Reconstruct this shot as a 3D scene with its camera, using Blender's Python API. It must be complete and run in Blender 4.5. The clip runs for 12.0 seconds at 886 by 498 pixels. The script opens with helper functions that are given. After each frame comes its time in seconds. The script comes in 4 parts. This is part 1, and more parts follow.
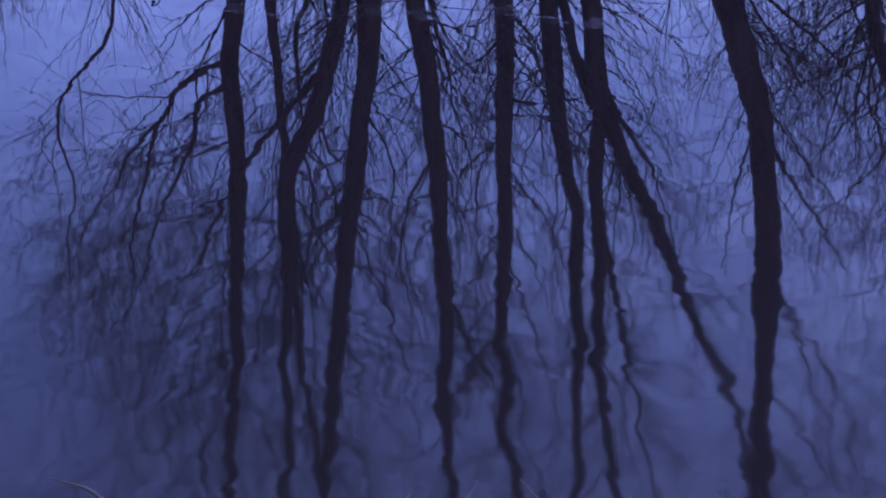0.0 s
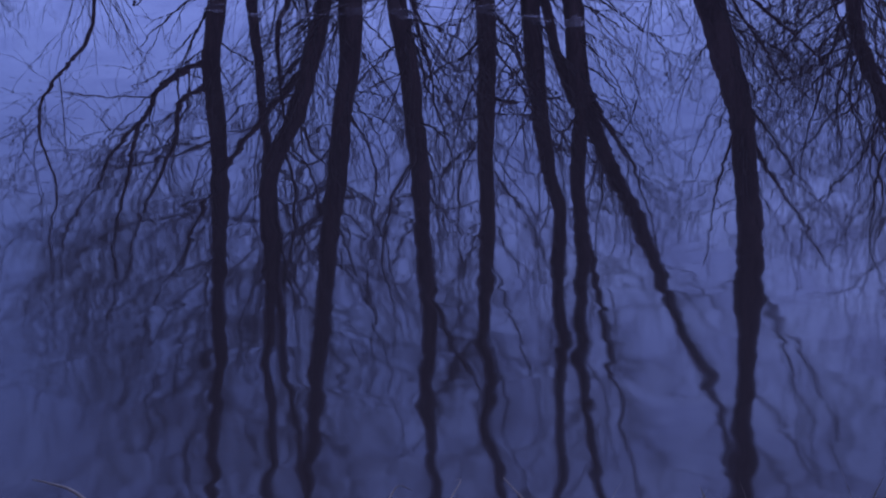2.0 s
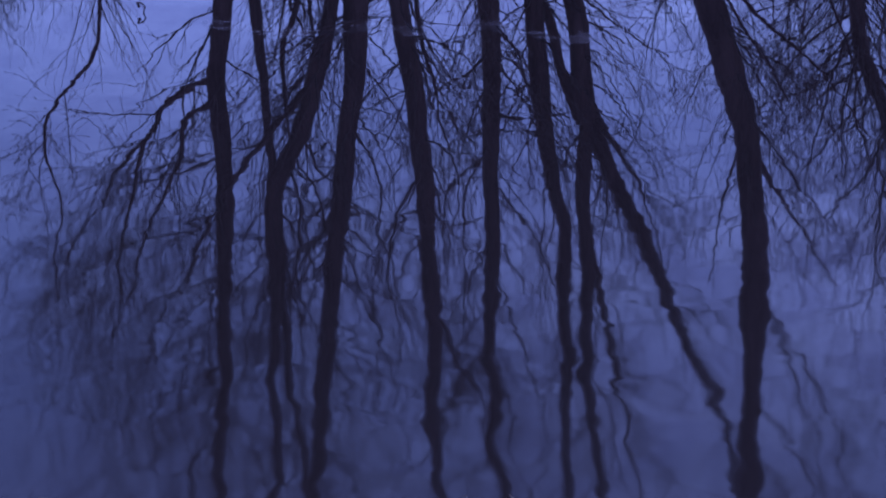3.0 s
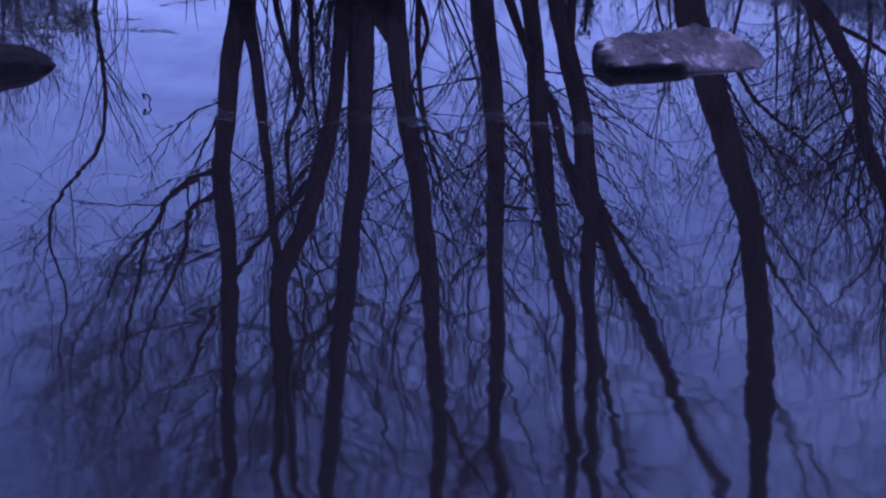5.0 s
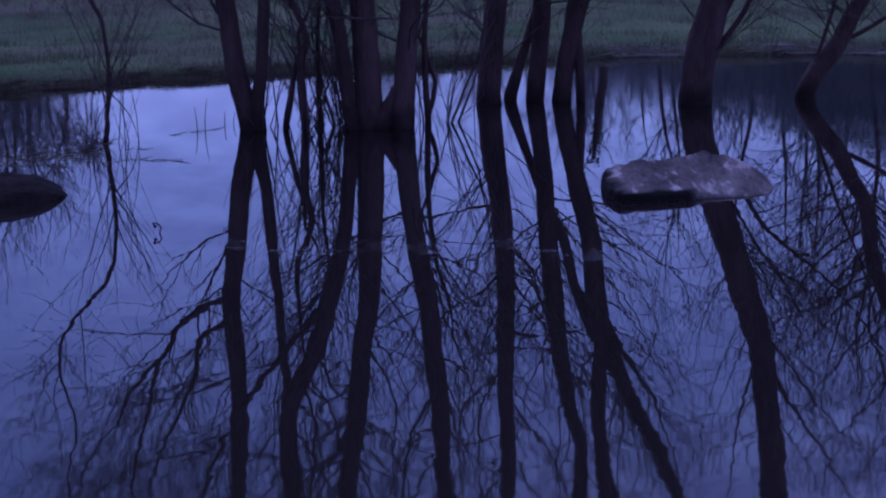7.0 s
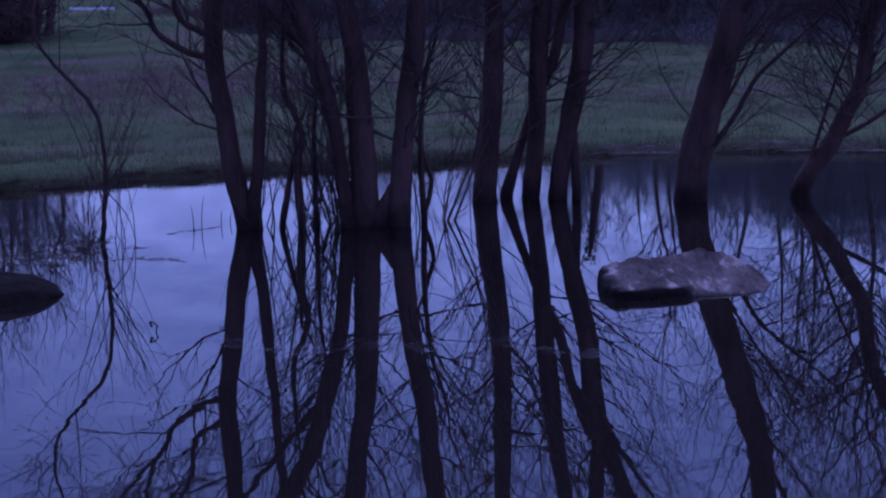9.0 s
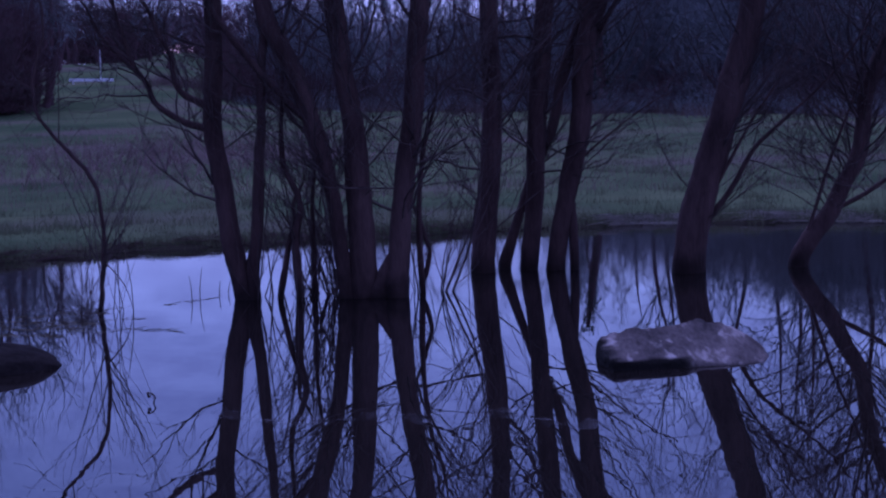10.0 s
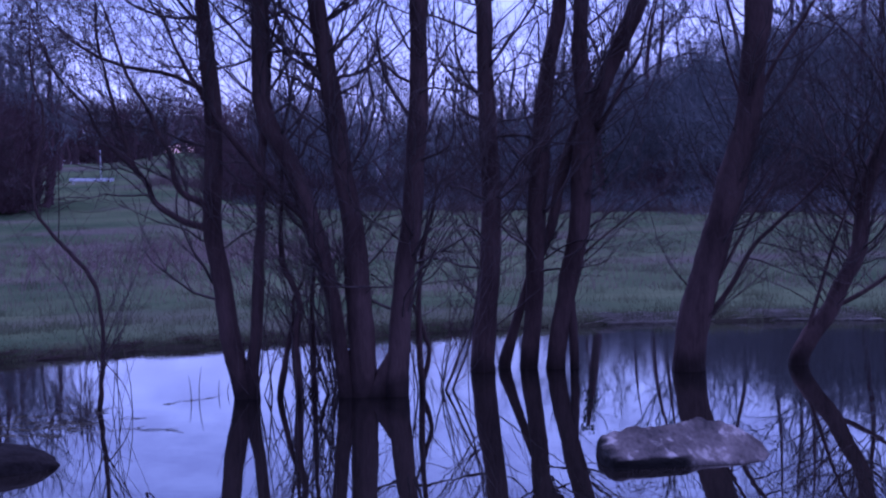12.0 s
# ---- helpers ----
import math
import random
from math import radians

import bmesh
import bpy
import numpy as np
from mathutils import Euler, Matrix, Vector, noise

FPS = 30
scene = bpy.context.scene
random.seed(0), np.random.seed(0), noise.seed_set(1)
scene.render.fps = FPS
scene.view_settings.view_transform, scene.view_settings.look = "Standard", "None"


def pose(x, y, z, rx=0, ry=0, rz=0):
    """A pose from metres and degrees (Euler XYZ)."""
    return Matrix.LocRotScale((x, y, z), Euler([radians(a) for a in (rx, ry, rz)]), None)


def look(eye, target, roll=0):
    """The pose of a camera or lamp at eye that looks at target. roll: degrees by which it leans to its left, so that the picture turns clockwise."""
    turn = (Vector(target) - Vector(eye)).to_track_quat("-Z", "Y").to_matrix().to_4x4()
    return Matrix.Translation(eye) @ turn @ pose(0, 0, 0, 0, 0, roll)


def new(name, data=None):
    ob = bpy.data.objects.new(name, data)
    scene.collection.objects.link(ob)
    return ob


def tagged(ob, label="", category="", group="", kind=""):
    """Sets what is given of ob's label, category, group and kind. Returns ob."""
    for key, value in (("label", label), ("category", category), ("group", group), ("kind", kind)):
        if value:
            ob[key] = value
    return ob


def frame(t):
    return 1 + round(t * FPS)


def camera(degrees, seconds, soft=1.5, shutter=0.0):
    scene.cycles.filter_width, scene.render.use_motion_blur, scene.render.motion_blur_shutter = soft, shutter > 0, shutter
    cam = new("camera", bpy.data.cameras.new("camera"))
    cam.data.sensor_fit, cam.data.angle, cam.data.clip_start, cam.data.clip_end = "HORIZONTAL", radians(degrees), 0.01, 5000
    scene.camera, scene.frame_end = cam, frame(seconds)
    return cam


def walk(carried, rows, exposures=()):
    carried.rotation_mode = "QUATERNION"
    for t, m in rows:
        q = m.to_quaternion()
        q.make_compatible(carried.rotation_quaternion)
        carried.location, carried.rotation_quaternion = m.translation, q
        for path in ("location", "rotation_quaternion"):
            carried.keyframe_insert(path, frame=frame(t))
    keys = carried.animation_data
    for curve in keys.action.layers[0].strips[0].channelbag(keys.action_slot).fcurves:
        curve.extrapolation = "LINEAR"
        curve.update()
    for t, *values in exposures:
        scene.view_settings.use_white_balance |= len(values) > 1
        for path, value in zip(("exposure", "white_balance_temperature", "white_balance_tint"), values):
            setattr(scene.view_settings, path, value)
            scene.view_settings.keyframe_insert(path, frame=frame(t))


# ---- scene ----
cam = camera(24.0, 12.0, soft=2.25)

# The camera stands on the near bank and tilts up: seconds, tilt, turn, lean in degrees.
EYE = (0.0, 0.0, 1.7)
TURNS = [
    (0.0, -15.78, -0.49, -0.80), (0.5, -15.89, -0.25, -0.86), (1.0, -16.01, -0.03, -0.82),
    (1.5, -16.07, 0.02, -0.86), (2.0, -15.82, 0.01, -0.88), (2.5, -15.68, -0.04, -0.98),
    (3.0, -15.36, -0.13, -1.05), (3.5, -14.65, -0.19, -1.12), (5.3, -12.57, -0.22, -1.19),
    (5.5, -12.33, -0.23, -1.21), (6.0, -11.33, -0.21, -1.24), (6.5, -10.36, -0.32, -1.34),
    (7.0, -9.37, -0.41, -1.44), (8.8, -6.89, -0.29, -1.60), (9.0, -6.68, -0.24, -1.58),
    (9.5, -5.74, -0.16, -1.58), (10.0, -4.74, -0.14, -1.58), (10.5, -3.90, -0.13, -1.68),
    (11.0, -3.37, -0.19, -1.78), (11.5, -2.66, -0.15, -1.73), (12.0, -2.03, -0.05, -1.70),
]
walk(cam, [(t, pose(*EYE, 90 + tilt, 0, -turn) @ pose(0, 0, 0, 0, 0, lean)) for t, tilt, turn, lean in TURNS],
     exposures=[(0.0, 0.67, 4290, 55), (3.5, 0.53, 4260, 57), (5.5, 0.27, 4220, 60), (7.0, -0.1, 4220, 60), (9.5, -0.13, 4250, 62), (10.5, 0.1, 4270, 64), (12.0, 0.57, 4290, 65)])

# ---- light: a dim overcast evening; the veiled sun stands beyond the trees ----
SUN_UP, SUN_TURN = radians(56), radians(-20)
world = bpy.data.worlds.new("evening_sky")
scene.world = world
world.use_nodes = True
wn = world.node_tree.nodes
wl = world.node_tree.links
wn.clear()
sky = wn.new("ShaderNodeTexSky")
sky.sky_type, sky.sun_disc = "NISHITA", False
sky.sun_elevation, sky.sun_rotation = SUN_UP, SUN_TURN
sky.air_density, sky.dust_density, sky.ozone_density = 1.0, 1.0, 1.0
# a sheet of cloud with soft folds covers most of the blue
wco = wn.new("ShaderNodeTexCoord")
wmap = wn.new("ShaderNodeMapping")
wmap.inputs["Scale"].default_value = (1.0, 1.0, 3.0)
wmap.inputs["Location"].default_value = (0.35, 0.0, 0.2)
wl.new(wco.outputs["Generated"], wmap.inputs["Vector"])
folds = wn.new("ShaderNodeTexNoise")
folds.inputs["Scale"].default_value, folds.inputs["Detail"].default_value, folds.inputs["Roughness"].default_value = 3.2, 6.0, 0.55
wl.new(wmap.outputs["Vector"], folds.inputs["Vector"])
cloud = wn.new("ShaderNodeValToRGB")
cloud.color_ramp.elements[0].position, cloud.color_ramp.elements[1].position = 0.35, 0.68
cloud.color_ramp.elements[0].color, cloud.color_ramp.elements[1].color = (2.6, 2.6, 2.75, 1), (4.6, 4.5, 4.5, 1)
wl.new(folds.outputs["Fac"], cloud.inputs["Fac"])
cover = wn.new("ShaderNodeMix")
cover.data_type = "RGBA"
cover.inputs["Factor"].default_value = 0.8
wl.new(sky.outputs["Color"], cover.inputs["A"])
# the cloud is thinner and brighter towards the horizon
part_z = wn.new("ShaderNodeSeparateXYZ")
wl.new(wco.outputs["Generated"], part_z.inputs["Vector"])
fade = wn.new("ShaderNodeValToRGB")
fade.color_ramp.interpolation = "EASE"
fade.color_ramp.elements[0].position, fade.color_ramp.elements[1].position = 0.0, 0.16
fade.color_ramp.elements[0].color, fade.color_ramp.elements[1].color = (1, 1, 1, 1), (0.42, 0.42, 0.42, 1)
wl.new(part_z.outputs["Z"], fade.inputs["Fac"])
thin = wn.new("ShaderNodeMix")
thin.data_type, thin.blend_type = "RGBA", "MULTIPLY"
thin.inputs["Factor"].default_value = 1.0
wl.new(cloud.outputs["Color"], thin.inputs["A"])
wl.new(fade.outputs["Color"], thin.inputs["B"])
# small puffs within the sheet, and more light in the cloud on one side, high up
puffs = wn.new("ShaderNodeTexNoise")
puffs.inputs["Scale"].default_value, puffs.inputs["Detail"].default_value, puffs.inputs["Roughness"].default_value = 30.0, 5.0, 0.62
wl.new(wmap.outputs["Vector"], puffs.inputs["Vector"])
tone = wn.new("ShaderNodeValToRGB")
tone.color_ramp.elements[0].position, tone.color_ramp.elements[1].position = 0.36, 0.66
tone.color_ramp.elements[0].color, tone.color_ramp.elements[1].color = (0.74, 0.70, 0.74, 1), (1.28, 1.32, 1.27, 1)
wl.new(puffs.outputs["Fac"], tone.inputs["Fac"])
mottle = wn.new("ShaderNodeMix")
mottle.data_type, mottle.blend_type = "RGBA", "MULTIPLY"
mottle.inputs["Factor"].default_value = 1.0
wl.new(thin.outputs["Result"], mottle.inputs["A"])
wl.new(tone.outputs["Color"], mottle.inputs["B"])
high = wn.new("ShaderNodeMapRange")
high.inputs["From Min"].default_value, high.inputs["From Max"].default_value = 0.17, 0.30
wl.new(part_z.outputs["Z"], high.inputs["Value"])
slope = wn.new("ShaderNodeMath")
slope.operation = "MULTIPLY"
wl.new(part_z.outputs["X"], slope.inputs[0])
wl.new(high.outputs["Result"], slope.inputs[1])
lift = wn.new("ShaderNodeMapRange")
lift.inputs["From Min"].default_value, lift.inputs["From Max"].default_value = -0.3, 0.3
lift.inputs["To Min"].default_value, lift.inputs["To Max"].default_value = 0.3, 1.75
wl.new(slope.outputs["Value"], lift.inputs["Value"])
bright = wn.new("ShaderNodeVectorMath")
bright.operation = "SCALE"
wl.new(mottle.outputs["Result"], bright.inputs[0])
wl.new(lift.outputs["Result"], bright.inputs["Scale"])
wl.new(bright.outputs["Vector"], cover.inputs["B"])
bg = wn.new("ShaderNodeBackground")
bg.inputs["Strength"].default_value = 0.15
wout = wn.new("ShaderNodeOutputWorld")
wl.new(cover.outputs["Result"], bg.inputs["Color"])
wl.new(bg.outputs["Background"], wout.inputs["Surface"])

sun_data = bpy.data.lights.new("sun", "SUN")
sun_data.energy, sun_data.angle, sun_data.color = 1.0, radians(40), (1.0, 0.95, 0.9)
sun = new("sun", sun_data)
sun_way = Vector((math.sin(SUN_TURN) * math.cos(SUN_UP), math.cos(SUN_TURN) * math.cos(SUN_UP), math.sin(SUN_UP)))
sun.matrix_world = look(sun_way * 300, (0, 0, 0))


# ---- materials ----
def material(name, dark, light, scale=8.0, detail=6.0, rough=0.9, bump=0.0, bump_scale=30.0, stretch=(1, 1, 1), spots=None, gloss=0.25, soft=0.06):
    """Two colours mixed by coarse and fine noise at real size, with a fine relief."""
    m = bpy.data.materials.new(name)
    m.use_nodes = True
    n, l = m.node_tree.nodes, m.node_tree.links
    b = n["Principled BSDF"]
    b.inputs["Roughness"].default_value = rough
    b.inputs["Specular IOR Level"].default_value = gloss
    co = n.new("ShaderNodeTexCoord")
    mp = n.new("ShaderNodeMapping")
    mp.inputs["Scale"].default_value = stretch
    l.new(co.outputs["Object"], mp.inputs["Vector"])
    coarse, fine = n.new("ShaderNodeTexNoise"), n.new("ShaderNodeTexNoise")
    coarse.inputs["Scale"].default_value, coarse.inputs["Detail"].default_value = scale, detail
    fine.inputs["Scale"].default_value, fine.inputs["Detail"].default_value = scale * 7.3, 4.0
    for t in (coarse, fine):
        l.new(mp.outputs["Vector"], t.inputs["Vector"])
    add = n.new("ShaderNodeMath")
    add.operation = "MULTIPLY_ADD"
    add.inputs[1].default_value = 0.45
    l.new(fine.outputs["Fac"], add.inputs[0])
    l.new(coarse.outputs["Fac"], add.inputs[2])
    ramp = n.new("ShaderNodeValToRGB")
    ramp.color_ramp.elements[0].position, ramp.color_ramp.elements[1].position = 0.5, 0.95
    ramp.color_ramp.elements[0].color, ramp.color_ramp.elements[1].color = (*dark, 1), (*light, 1)
    l.new(add.outputs["Value"], ramp.inputs["Fac"])
    colour = ramp.outputs["Color"]
    if spots:
        rgb, size, amount = spots
        sn = n.new("ShaderNodeTexNoise")
        sn.inputs["Scale"].default_value, sn.inputs["Detail"].default_value = size, 5.0
        l.new(mp.outputs["Vector"], sn.inputs["Vector"])
        sr = n.new("ShaderNodeValToRGB")
        sr.color_ramp.elements[0].position, sr.color_ramp.elements[1].position = amount, amount + soft
        l.new(sn.outputs["Fac"], sr.inputs["Fac"])
        mix = n.new("ShaderNodeMix")
        mix.data_type = "RGBA"
        mix.inputs["B"].default_value = (*rgb, 1)
        l.new(sr.outputs["Color"], mix.inputs["Factor"])
        l.new(colour, mix.inputs["A"])
        colour = mix.outputs["Result"]
    l.new(colour, b.inputs["Base Color"])
    if bump:
        rn = n.new("ShaderNodeTexNoise")
        rn.inputs["Scale"].default_value, rn.inputs["Detail"].default_value = bump_scale, 5.0
        l.new(mp.outputs["Vector"], rn.inputs["Vector"])
        bp = n.new("ShaderNodeBump")
        bp.inputs["Strength"].default_value, bp.inputs["Distance"].default_value = 1.0, bump
        l.new(rn.outputs["Fac"], bp.inputs["Height"])
        l.new(bp.outputs["Normal"], b.inputs["Normal"])
    return m


BARK = material("bark", (0.044, 0.026, 0.022), (0.126, 0.077, 0.066), 6.0, rough=0.95, bump=0.02, bump_scale=26.0, stretch=(1, 1, 0.25))
# a black wet band that the changing water level left on the bark
n, l = BARK.node_tree.nodes, BARK.node_tree.links
b = n["Principled BSDF"]
dry = b.inputs["Base Color"].links[0].from_socket
co, sx, ns = n.new("ShaderNodeTexCoord"), n.new("ShaderNodeSeparateXYZ"), n.new("ShaderNodeTexNoise")
ns.inputs["Scale"].default_value, ns.inputs["Detail"].default_value = 7.0, 4.0
l.new(co.outputs["Object"], sx.inputs["Vector"])
l.new(co.outputs["Object"], ns.inputs["Vector"])
soak, tide, darkened = n.new("ShaderNodeMath"), n.new("ShaderNodeMapRange"), n.new("ShaderNodeMix")
soak.operation, soak.inputs[1].default_value = "MULTIPLY_ADD", -0.30
l.new(ns.outputs["Fac"], soak.inputs[0])
l.new(sx.outputs["Z"], soak.inputs[2])
tide.inputs["From Min"].default_value, tide.inputs["From Max"].default_value = 0.06, -0.14
l.new(soak.outputs["Value"], tide.inputs["Value"])
darkened.data_type = "RGBA"
darkened.inputs["B"].default_value = (0.024, 0.015, 0.012, 1)
l.new(tide.outputs["Result"], darkened.inputs["Factor"])
l.new(dry, darkened.inputs["A"])
l.new(darkened.outputs["Result"], b.inputs["Base Color"])
TWIG = material("twig_bark", (0.05, 0.036, 0.032), (0.13, 0.095, 0.082), 9.0)
# paler and greyer than near twigs: distance haze is put into the colour
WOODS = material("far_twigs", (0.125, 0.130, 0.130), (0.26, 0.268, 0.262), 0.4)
STONE = material("stone", (0.045, 0.036, 0.033), (0.20, 0.162, 0.143), 6.0, rough=0.95, bump=0.05, bump_scale=12.0, stretch=(1, 0.25, 1),
                 spots=((0.46, 0.40, 0.36), 13.0, 0.56), gloss=0.12, soft=0.14)
# near-black on the low front face and round the slab's blunt end
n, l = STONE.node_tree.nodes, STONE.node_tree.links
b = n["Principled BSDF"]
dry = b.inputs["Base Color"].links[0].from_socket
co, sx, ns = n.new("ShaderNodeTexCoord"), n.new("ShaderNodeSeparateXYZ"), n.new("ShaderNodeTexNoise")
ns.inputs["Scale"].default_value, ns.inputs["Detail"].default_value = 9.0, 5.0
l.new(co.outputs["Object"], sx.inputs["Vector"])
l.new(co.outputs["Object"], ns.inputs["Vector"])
ragged, lying, blunt, darkened = n.new("ShaderNodeMath"), n.new("ShaderNodeMath"), n.new("ShaderNodeMapRange"), n.new("ShaderNodeMix")
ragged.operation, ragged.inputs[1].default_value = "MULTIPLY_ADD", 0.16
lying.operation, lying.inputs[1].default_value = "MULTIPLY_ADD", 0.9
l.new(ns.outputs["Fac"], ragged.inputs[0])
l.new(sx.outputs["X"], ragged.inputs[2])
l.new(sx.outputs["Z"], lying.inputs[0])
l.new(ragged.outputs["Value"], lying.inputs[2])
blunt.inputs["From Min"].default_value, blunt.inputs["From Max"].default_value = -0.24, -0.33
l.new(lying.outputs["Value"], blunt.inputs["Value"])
darkened.data_type = "RGBA"
darkened.inputs["B"].default_value = (0.014, 0.012, 0.010, 1)
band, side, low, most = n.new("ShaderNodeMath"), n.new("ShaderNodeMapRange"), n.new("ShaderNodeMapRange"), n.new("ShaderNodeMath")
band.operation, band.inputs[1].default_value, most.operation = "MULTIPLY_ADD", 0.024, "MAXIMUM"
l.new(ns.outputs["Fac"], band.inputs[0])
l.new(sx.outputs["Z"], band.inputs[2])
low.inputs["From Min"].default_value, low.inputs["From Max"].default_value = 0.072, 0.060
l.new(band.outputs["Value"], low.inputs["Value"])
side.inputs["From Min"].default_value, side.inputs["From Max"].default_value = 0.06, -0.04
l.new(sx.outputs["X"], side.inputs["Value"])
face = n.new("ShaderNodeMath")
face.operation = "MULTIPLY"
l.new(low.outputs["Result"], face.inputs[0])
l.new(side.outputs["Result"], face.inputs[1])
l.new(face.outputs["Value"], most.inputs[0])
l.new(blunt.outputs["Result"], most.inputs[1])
l.new(most.outputs["Value"], darkened.inputs["Factor"])
l.new(dry, darkened.inputs["A"])
l.new(darkened.outputs["Result"], b.inputs["Base Color"])
WET_STONE = material("wet_stone", (0.010, 0.008, 0.007), (0.035, 0.028, 0.025), 6.0, rough=0.9, gloss=0.03, bump=0.02, bump_scale=14.0)
SOIL = material("meadow_ground", (0.052, 0.080, 0.038), (0.132, 0.155, 0.075), 0.22, rough=1.0, bump=0.02, bump_scale=4.0,
                spots=((0.15, 0.115, 0.10), 0.16, 0.50), gloss=0.0, soft=0.22)
# bare wet mud on the low bank faces, dark enough to include their shade
n, l = SOIL.node_tree.nodes, SOIL.node_tree.links
b = n["Principled BSDF"]
turf = b.inputs["Base Color"].links[0].from_socket
co, sx, ns, hi, mud = n.new("ShaderNodeTexCoord"), n.new("ShaderNodeSeparateXYZ"), n.new("ShaderNodeTexNoise"), n.new("ShaderNodeMath"), n.new("ShaderNodeMix")
ns.inputs["Scale"].default_value, ns.inputs["Detail"].default_value = 3.0, 5.0
l.new(co.outputs["Object"], sx.inputs["Vector"])
l.new(co.outputs["Object"], ns.inputs["Vector"])
hi.operation, hi.inputs[1].default_value = "MULTIPLY_ADD", -0.14
l.new(ns.outputs["Fac"], hi.inputs[0])
l.new(sx.outputs["Z"], hi.inputs[2])
wetline = n.new("ShaderNodeMapRange")
wetline.inputs["From Min"].default_value, wetline.inputs["From Max"].default_value = 0.02, -0.03
l.new(hi.outputs["Value"], wetline.inputs["Value"])
mud.data_type = "RGBA"
mud.inputs["B"].default_value = (0.036, 0.032, 0.022, 1)
l.new(wetline.outputs["Result"], mud.inputs["Factor"])
l.new(turf, mud.inputs["A"])
l.new(mud.outputs["Result"], b.inputs["Base Color"])
GRASS = material("grass", (0.075, 0.10, 0.05), (0.17, 0.19, 0.095), 0.6, gloss=0.03)
RUST = material("rusty_grass", (0.10, 0.072, 0.066), (0.21, 0.155, 0.135), 0.3, gloss=0.0)
STRAW = material("faded_straw", (0.13, 0.105, 0.085), (0.27, 0.215, 0.17), 0.5)
TUSSOCK = material("tussock_blades", (0.085, 0.105, 0.055), (0.20, 0.20, 0.115), 0.4, gloss=0.03)
DEAD = material("dead_grass", (0.12, 0.10, 0.06), (0.30, 0.26, 0.18), 2.0)



def translucent(m, share):
    """Lets light through thin blades."""
    n, l = m.node_tree.nodes, m.node_tree.links
    b, out = n["Principled BSDF"], n["Material Output"]
    colour = b.inputs["Base Color"].links[0].from_socket
    thin, mix = n.new("ShaderNodeBsdfTranslucent"), n.new("ShaderNodeMixShader")
    mix.inputs["Fac"].default_value = share
    l.new(colour, thin.inputs["Color"])
    l.new(b.outputs["BSDF"], mix.inputs[1])
    l.new(thin.outputs["BSDF"], mix.inputs[2])
    l.new(mix.outputs["Shader"], out.inputs["Surface"])


for m in (GRASS, TUSSOCK, STRAW, DEAD, RUST):
    translucent(m, 0.5)

# water: a dark body with a true mirror's sheen and the slightest ripple
WATER = bpy.data.materials.new("pond_water")
WATER.use_nodes = True
n, l = WATER.node_tree.nodes, WATER.node_tree.links
b = n["Principled BSDF"]
b.inputs["Base Color"].default_value = (0.0175, 0.0138, 0.0115, 1)
b.inputs["Roughness"].default_value = 0.022
b.inputs["IOR"].default_value = 1.333
co = n.new("ShaderNodeTexCoord")
heights = []
for size, depth, stretch in ((3.0, 0.0006, (1.0, 0.8, 1.0)), (8.0, 0.00012, (1.0, 0.8, 1.0)), (1.1, 0.0011, (1.0, 0.8, 1.0))):
    mp = n.new("ShaderNodeMapping")
    mp.inputs["Scale"].default_value = stretch
    l.new(co.outputs["Object"], mp.inputs["Vector"])
    tx = n.new("ShaderNodeTexNoise")
    tx.inputs["Scale"].default_value, tx.inputs["Detail"].default_value, tx.inputs["Distortion"].default_value = size, 1.0, 0.5
    l.new(mp.outputs["Vector"], tx.inputs["Vector"])
    mu = n.new("ShaderNodeMath")
    mu.operation = "MULTIPLY"
    mu.inputs[1].default_value = depth
    l.new(tx.outputs["Fac"], mu.inputs[0])
    heights.append(mu)
ad = n.new("ShaderNodeMath")
l.new(heights[0].outputs["Value"], ad.inputs[0])
l.new(heights[1].outputs["Value"], ad.inputs[1])
ad2 = n.new("ShaderNodeMath")
l.new(ad.outputs["Value"], ad2.inputs[0])
l.new(heights[2].outputs["Value"], ad2.inputs[1])
# the far half lies in the lee of the bank and the trunks and is calmer
sep = n.new("ShaderNodeSeparateXYZ")
l.new(co.outputs["Object"], sep.inputs["Vector"])
lee = n.new("ShaderNodeMapRange")
lee.inputs["From Min"].default_value, lee.inputs["From Max"].default_value = 6.0, 15.0
lee.inputs["To Min"].default_value, lee.inputs["To Max"].default_value = 1.0, 0.18
l.new(sep.outputs["Y"], lee.inputs["Value"])
near = n.new("ShaderNodeMapRange")
near.inputs["From Min"].default_value, near.inputs["From Max"].default_value = 4.2, 7.0
near.inputs["To Min"].default_value, near.inputs["To Max"].default_value = 3.0, 1.0
l.new(sep.outputs["Y"], near.inputs["Value"])
sway = n.new("ShaderNodeMath")
sway.operation = "MULTIPLY"
l.new(lee.outputs["Result"], sway.inputs[0])
l.new(near.outputs["Result"], sway.inputs[1])
calm = n.new("ShaderNodeMath")
calm.operation = "MULTIPLY"
l.new(ad2.outputs["Value"], calm.inputs[0])
l.new(sway.outputs["Value"], calm.inputs[1])
dull = n.new("ShaderNodeMapRange")
dull.inputs["From Min"].default_value, dull.inputs["From Max"].default_value = 4.4, 8.2
dull.inputs["To Min"].default_value, dull.inputs["To Max"].default_value = 0.042, 0.008
l.new(sep.outputs["Y"], dull.inputs["Value"])
